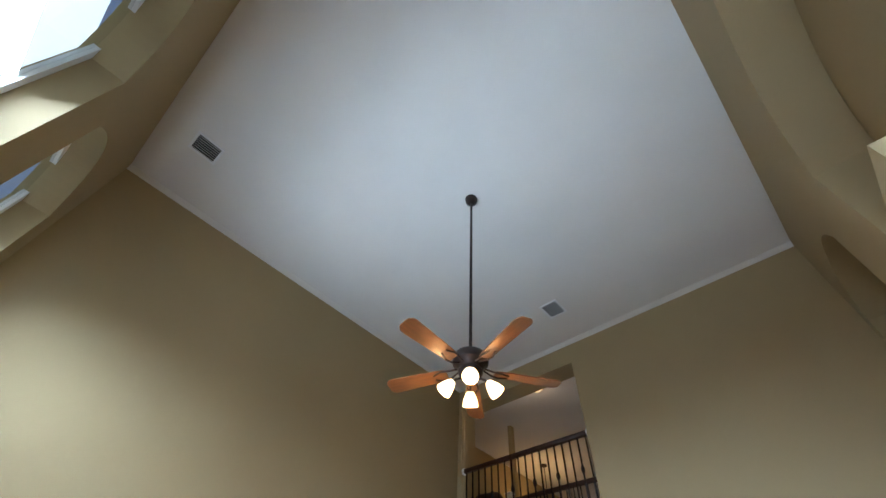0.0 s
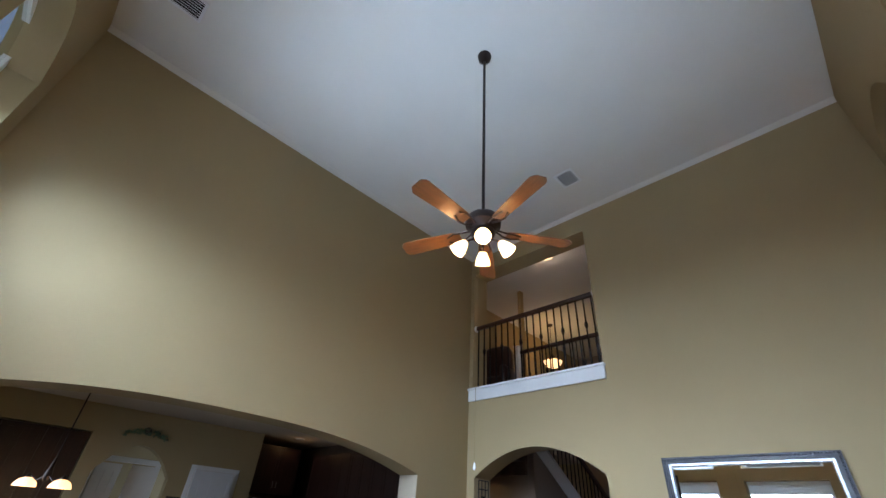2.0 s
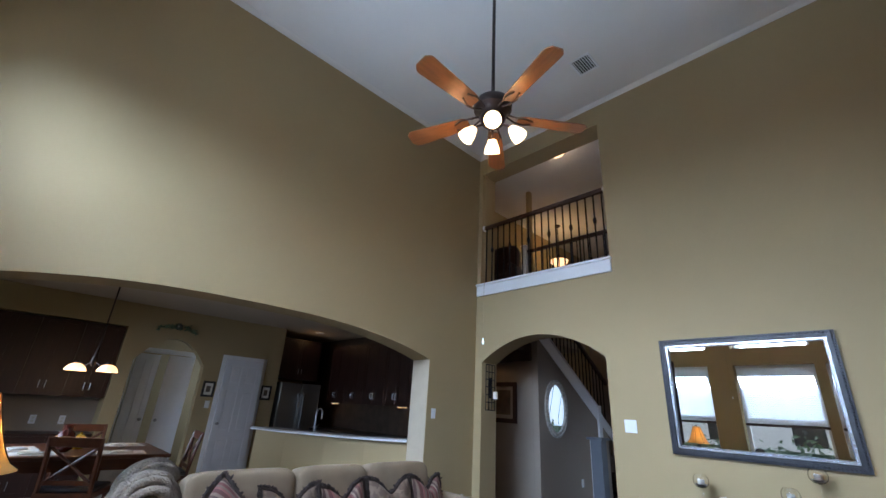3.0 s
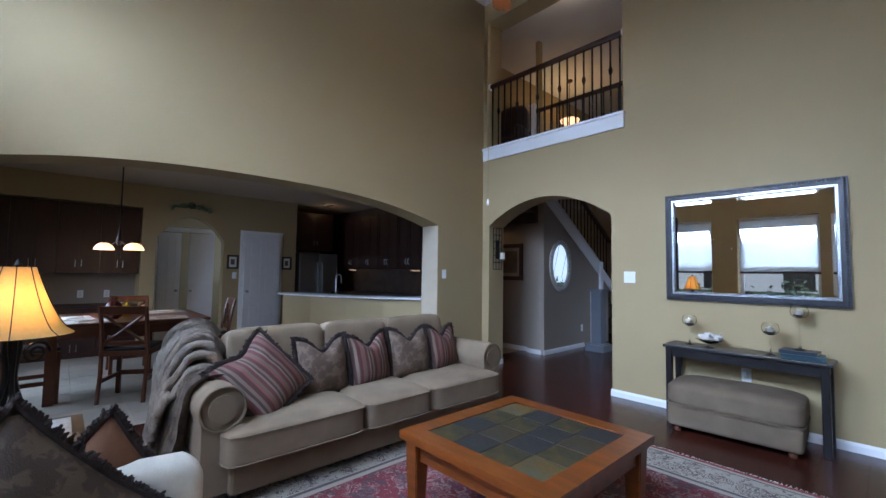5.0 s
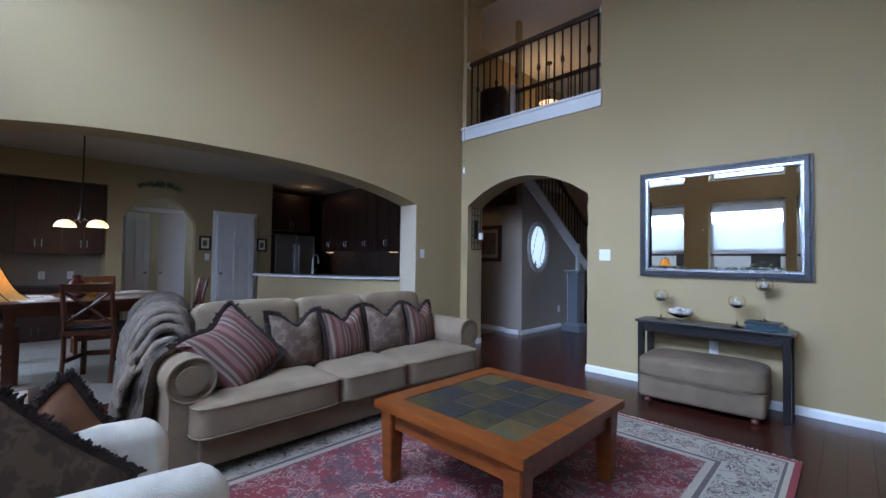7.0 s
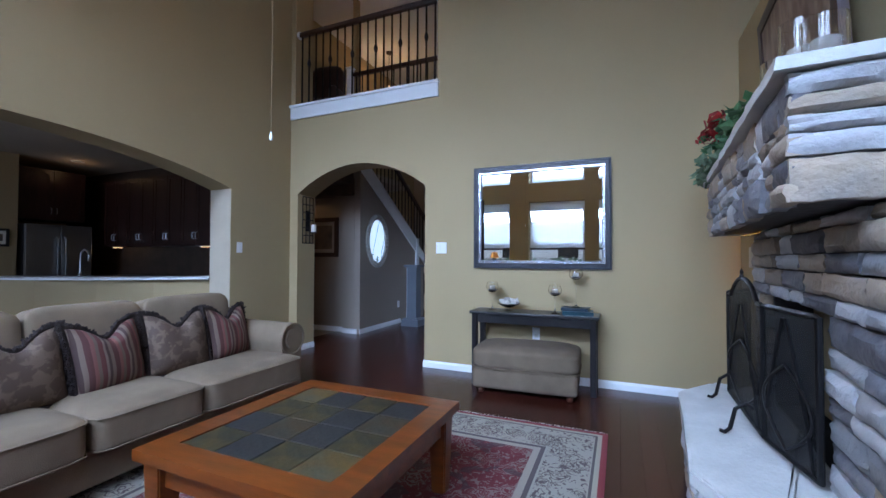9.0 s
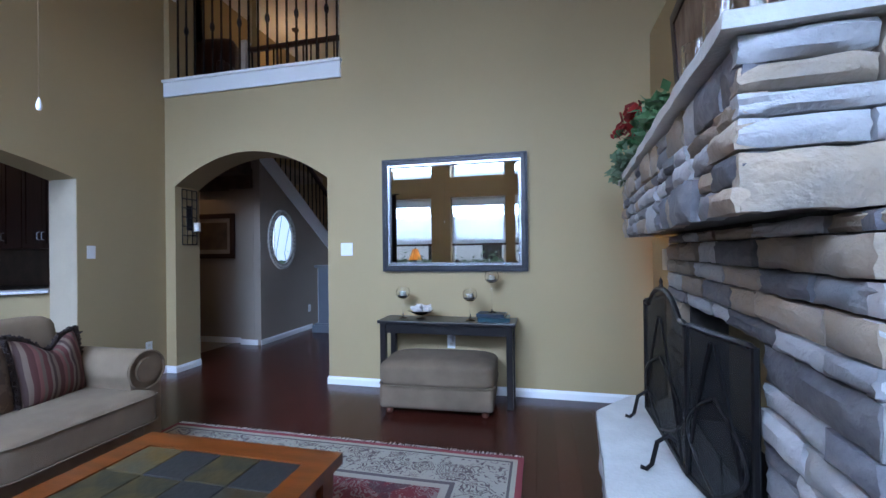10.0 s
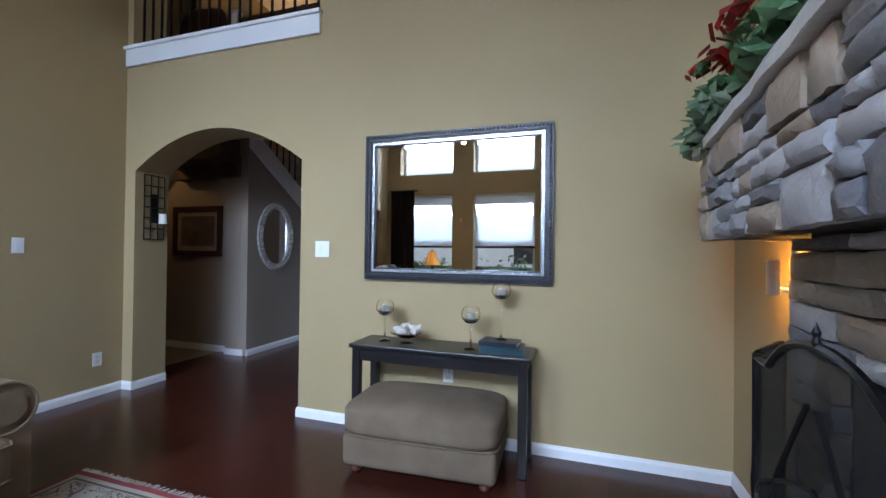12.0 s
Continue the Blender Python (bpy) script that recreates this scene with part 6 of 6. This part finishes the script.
# pendant lamp over the table
PX, PY = -2.24, -4.13
pn = thing("pendant_lamp", "bronze pendant with lit frosted glass shades", "pendant lamp", (PX, PY, 0))
part("canopy", lathe([(0.02, KZ - 0.05), (0.06, KZ - 0.03), (0.065, KZ)], 20), M_BRONZE, pn)
part("stem", tube([(0, 0, 1.71), (0, 0, KZ - 0.03)], 0.008, 8), M_BRONZE, pn)
part("hub", lathe([(0.01, 1.63), (0.03, 1.66), (0.035, 1.71), (0.02, 1.77), (0.012, 1.85), (0.0, 1.86)], 14), M_BRONZE, pn, smooth=True)
for k in range(2):
    a = radians(45 + 180 * k)
    c, s_ = math.cos(a), math.sin(a)
    part("arm", tube([(0.02 * c, 0.02 * s_, 1.69), (0.09 * c, 0.09 * s_, 1.64), (0.15 * c, 0.15 * s_, 1.67), (0.19 * c, 0.19 * s_, 1.69)], 0.008, 6), M_BRONZE, pn)
    part("shade", lathe([(0.018, 1.665), (0.035, 1.66), (0.068, 1.645), (0.092, 1.615), (0.104, 1.58), (0.101, 1.58), (0.088, 1.61), (0.064, 1.638), (0.03, 1.652), (0.0, 1.655)], 22, m=pose(0.19 * c, 0.19 * s_, 0)), M_SHADE_DIM, pn, "lit frosted glass bell shade", smooth=True)
    part("cap", lathe([(0.03, 1.662), (0.03, 1.675), (0.012, 1.70), (0.0, 1.70)], 12, m=pose(0.19 * c, 0.19 * s_, 0)), M_BRONZE, pn)
    lamp("pendant_bulb", "POINT", pose(PX + 0.19 * c, PY + 0.19 * s_, 1.55), 4.0, WARM, 0.03)
# ---- foyer and stairs ----
structure(slab([(1.362, -0.05), (3.7, -0.05), (3.7, 1.215), (1.362, 2.735)], [], lambda p, q, c: (0.17 - c, p, q), 0.11), "wall_stair", M_WALL2, "taupe wall closing the side of the stairs", "wall")
structure(slab(rect(-2.2, 0.06, -0.05, KZ), [arch(-1.42, -0.16, -0.04, 2.03, 2.46)], lambda p, q, c: (p, 1.36 + c, q), 0.09), "wall_alcove", M_WALL2, "taupe wall with a shallow arched alcove", "wall")
structure(bx(-2.2, 0.05, 1.455, 1.53, -0.05, KZ), "wall_alcove_back", M_WALL2, "taupe back of the arched alcove", "wall")
structure(bx(-2.3, -2.2, 0.4, 1.5, 0, KZ), "wall_hall_end", M_WALL2, "taupe wall ending the side hall", "wall")
structure(bx(-1.1, -1.0, 1.53, 5.5, 0, CZ), "wall_stairwell", M_WALL, "tan far wall of the stairwell", "wall")
structure(bx(-2.3, -0.331, 0.331, 1.5, KZ, FT), "loft_floor_west", M_CEIL, "loft floor slab over the side hall", "floor")
structure(bx(-2.4, -2.3, 0.3, 1.6, KZ, CZ), "wall_loft_west", M_WALL, "tan end wall of the loft", "wall")
structure(bx(-2.3, -1.0, 1.53, 1.6, FT, CZ), "wall_loft_side", M_WALL, "tan wall along the loft", "wall")
structure(bx(-2.3, -0.33, 0.28, 0.33, KZ, CZ), "wall_loft_south", M_WALL, "tan loft wall over the kitchen", "wall")
st = thing("staircase", "carpeted staircase with a white painted stringer", "staircase", (0, 0, 0))
for k in range(15):
    y = 5.05 - 0.265 * k
    part("step", bx(-0.995, 0.055, y - 0.30, y, max(0, 0.18 * k - 0.1), 0.18 * (k + 1), 0.012), M_STAIR, st)
part("stringer", slab([(1.362, 2.62), (3.3, 1.36), (3.3, 1.60), (1.362, 2.86)], [], lambda p, q, c: (0.172 + c, p, q), 0.02), M_TRIM, st)
part("stringer_cap", slab([(1.362, 2.86), (3.3, 1.60), (3.3, 1.625), (1.362, 2.885)], [], lambda p, q, c: (0.05 + c, p, q), 0.16), M_TRIM, st)
part("stringer_end", bx(0.05, 0.21, 3.3, 3.42, 1.02, 1.625, 0.006), M_TRIM, st)
part("lower_trim", slab([(3.42, 1.30), (4.2, 0.78), (4.2, 0.98), (3.42, 1.50)], [], lambda p, q, c: (0.172 + c, p, q), 0.02), M_TRIM, st)
sr_ = thing("stair_handrail", "dark wood stair handrail on thin iron balusters", "railing", (0, 0, 0))
part("handrail", slab([(1.6, 3.53), (3.9, 2.03), (3.9, 2.09), (1.6, 3.59)], [], lambda p, q, c: (0.08 + c, p, q), 0.06), M_RAIL, sr_)
for k in range(17):
    y = 1.68 + 0.13 * k
    zt = 3.53 - (y - 1.6) * 0.652
    part("baluster", bx(-0.008, 0.008, -0.008, 0.008, zt - 0.78, zt + 0.02), M_IRON, sr_, m=pose(0.11, y, 0))
nw = thing("newel_column", "slate grey square column on a stepped plinth", "column", (0.56, 2.5, 0))
part("shaft", bx(-0.095, 0.095, -0.095, 0.095, 0.14, 1.06, 0.006), M_NEWEL, nw)
part("plinth", bx(-0.17, 0.17, -0.17, 0.17, 0.0, 0.12, 0.008), M_NEWEL, nw)
part("plinth", bx(-0.145, 0.145, -0.145, 0.145, 0.12, 0.145, 0.006), M_NEWEL, nw)
part("cap", bx(-0.14, 0.14, -0.14, 0.14, 1.06, 1.10, 0.008), M_NEWEL, nw)
part("edge_strip", bx(-0.0995, -0.094, -0.095, -0.05, 0.15, 1.05), M_TRIM, nw)

ov = thing("oval_mirror", "oval mirror in an ornate pale frame", "mirror", (0.171, 1.86, 1.515), 90)


def oval(a, b, n=48):
    return [(a * math.cos(2 * math.pi * i / n), b * math.sin(2 * math.pi * i / n)) for i in range(n)]


part("frame", slab(oval(0.345, 0.455), [oval(0.265, 0.375)], lambda p, q, c: (p, -0.002 - c, q), 0.03), mat("antique_white_gesso", (0.50, 0.48, 0.44), 0.6, var=0.25, scale=25), ov)
bm = bmesh.new()
for i in range(44):
    a = 2 * math.pi * i / 44
    bmesh.ops.create_icosphere(bm, subdivisions=1, radius=0.019, matrix=pose(0.305 * math.cos(a), -0.035, 0.415 * math.sin(a)))
tagged(part("carving", bm, bpy.data.materials["antique_white_gesso"], ov), kind="stuff")
part("glass", slab(oval(0.265, 0.375), [], lambda p, q, c: (p, -0.006 - c, q), 0.006), M_MIRROR, ov)
plate("wall_outlet", "white outlet low on the foyer wall", "outlet", pose(0.17, 2.62, 0.36, 0, 0, 90), 0.075, 0.12, "outlet")
pf = thing("framed_picture", "dark framed landscape print with a pale mat", "picture", (-0.74, 1.455, 1.57))
part("frame", slab(rect(-0.42, 0.42, -0.33, 0.33), [rect(-0.35, 0.35, -0.26, 0.26)], lambda p, q, c: (p, -0.002 - c, q), 0.03), M_DARKWOOD, pf)
part("mat_board", slab(rect(-0.35, 0.35, -0.26, 0.26), [rect(-0.29, 0.29, -0.20, 0.20)], lambda p, q, c: (p, -0.002 - c, q), 0.012), mat("taupe_mat", (0.34, 0.29, 0.25), 0.8), pf)
part("print", bx(-0.29, 0.29, -0.010, -0.004, -0.20, 0.20), M_ART, pf)
# Unseen ceiling light, added to bring warm light into the side hall
hl_ = thing("hall_ceiling_light", "small round ceiling light added to warm the side hall", "ceiling light", (-1.3, 0.86, KZ))
part("ring", lathe([(0.09, -0.008), (0.09, 0.0), (0.07, 0.0), (0.07, -0.008)], 24), M_TRIM, hl_)
part("lens", lathe([(0.07, -0.006), (0.07, -0.002), (0.0, -0.002)], 24), M_SHADE_DIM, hl_)
lamp("added_hall_bulb", "POINT", pose(-1.3, 0.86, KZ - 0.12), 8, WARM, 0.05)
fd = thing("door_front", "white front door with a large bright glass light", "door", (2.25, 5.5, 0), kind="structure")
part("door_frame", slab(rect(-0.85, 0.85, 0.001, 2.45), [rect(-0.68, 0.68, 0.35, 2.25)], lambda p, q, c: (p, -0.05 + c, q), 0.05), M_TRIM, fd)
pn_ = part("pane", bx(-0.68, 0.68, -0.03, -0.024, 0.35, 2.25), M_GLASS, fd)
pn_.visible_shadow = False
for k in range(5):
    part("came", tube([(-0.66 + 0.27 * k, -0.034, 0.36), (-0.45 + 0.27 * k if k < 4 else 0.6, -0.034, 1.3), (-0.66 + 0.27 * k, -0.034, 2.24)], 0.008, 5), M_IRON, fd)

# ---- loft ----
fl = thing("flush_ceiling_light", "bronze flush ceiling light with a lit glass bowl", "ceiling light", (1.2, 0.5, CZ - 0.08))
part("ring", lathe([(0.17, -0.04), (0.175, -0.02), (0.15, 0.0), (0.0, 0.0)], 28), M_BRONZE, fl, smooth=True)
part("bowl", lathe([(0.0, -0.12), (0.06, -0.115), (0.12, -0.085), (0.155, -0.04), (0.0, -0.04)], 28), M_SHADE_DIM, fl, "lit frosted glass bowl", smooth=True)
lamp("loft_bulb", "POINT", pose(1.2, 0.5, CZ - 0.28), 3.2, (1.0, 0.75, 0.55), 0.06)
chd = thing("chandelier", "hanging bowl chandelier with lit cream glass", "chandelier", (-0.35, 3.1, 0))
part("chain", tube([(0, 0, 4.75), (0, 0, CZ - 0.09)], 0.007, 6), M_BRONZE, chd)
part("canopy", lathe([(0.03, CZ - 0.13), (0.06, CZ - 0.11), (0.065, CZ - 0.08)], 16), M_BRONZE, chd)
part("hub", lathe([(0.01, 4.55), (0.03, 4.6), (0.02, 4.7), (0.035, 4.74), (0.0, 4.78)], 14), M_BRONZE, chd, smooth=True)
bowl_prof = [(0.0, 4.47), (0.06, 4.475), (0.12, 4.50), (0.165, 4.55), (0.20, 4.61), (0.196, 4.612), (0.16, 4.556), (0.115, 4.508), (0.055, 4.482), (0.0, 4.478)]
part("bowl", lathe(bowl_prof, 32), M_SHADE_DIM, chd, "lit ribbed cream glass bowl", smooth=True)
for k in range(6):
    a = 2 * math.pi * k / 6
    c, s_ = math.cos(a), math.sin(a)
    part("rib", tube([(c * (r + 0.003), s_ * (r + 0.003), z_) for r, z_ in bowl_prof[1:5]], 0.005, 5), M_BRONZE, chd)
    if k % 2:
        part("rod", tube([(0.19 * c, 0.19 * s_, 4.60), (0.02 * c, 0.02 * s_, 4.76)], 0.005, 5), M_BRONZE, chd)
lamp("chandelier_bulb", "POINT", pose(-0.35, 3.1, 4.75), 13, WARM, 0.08)
lc = thing("loft_chair", "dark upholstered wing chair standing in the loft", "chair", (-0.32, 0.98, FT), 12)
part("seat", bx(-0.30, 0.30, -0.26, 0.26, 0.12, 0.46, 0.05, 3), M_DARKWOOD, lc, smooth=True)
bm = cushion(0.60, 0.16, 0.72, 0.2, 8)
part("backrest", bm, M_DARKWOOD, lc, smooth=True, m=pose(0, 0.20, 0.74, -6))
for x in (-0.30, 0.30):
    part("arm", bx(x - 0.06, x + 0.06, -0.26, 0.24, 0.12, 0.64, 0.045, 3), M_DARKWOOD, lc, smooth=True)
    for y in (-0.2, 0.2):
        part("foot", lathe([(0.016, 0.0), (0.026, 0.12)], 10), M_BLACK, lc, m=pose(x * 0.85, y, 0))

# ---- planks of the living room floor ----
pr = random.Random(9)
lengths = (0.9, 1.2, 1.5)
shared = {}
for L in lengths:
    bm = bx(-0.062 + 0.0003, 0.062 - 0.0003, -L / 2 + 0.0003, L / 2 - 0.0003, -0.006, 0.004, 0.0006, 1)
    me = bpy.data.meshes.new("plank")
    bm.to_mesh(me)
    bm.free()
    me.materials.append(M_FLOOR)
    shared[L] = me
x = 0.06 - 0.33
rows_far = bmesh.new()
while x < RX + 0.1:
    y = WY - pr.uniform(0, 0.8)
    while y < 5.5:
        L = pr.choice(lengths)
        near = -3.4 < y + L / 2 < 1.6 and 0.3 < x < 4.5
        if near:
            p_ = new("plank", shared[L])
            p_.parent, p_.matrix_basis = floor_ob, pose(x, y + L / 2, 0)
        else:
            box(rows_far, x - 0.0613, x + 0.0613, max(y, WY - 0.28) + 0.0007, min(y + L, 5.49) - 0.0007, -0.006, 0.004)
        y += L
    x += 0.124
tagged(finish(rows_far, "planks_beyond", M_FLOOR, floor_ob), kind="stuff")

# tiles of the breakfast room floor
bm = bx(-0.1975, 0.1975, -0.1975, 0.1975, -0.006, 0.0, 0.002, 1)
tile_me = bpy.data.meshes.new("floor_tile")
bm.to_mesh(tile_me)
bm.free()
tile_me.materials.append(M_TILE)
kf = bpy.data.objects["kitchen_floor"]
for i in range(12):
    for j in range(14):
        xx, yy = -0.53 - 0.4 * i, -5.5 + 0.4 * j
        if xx < KX and yy > -3.4:
            continue
        t_ = new("floor_tile", tile_me)
        t_.parent, t_.matrix_basis = kf, pose(xx, yy, 0)
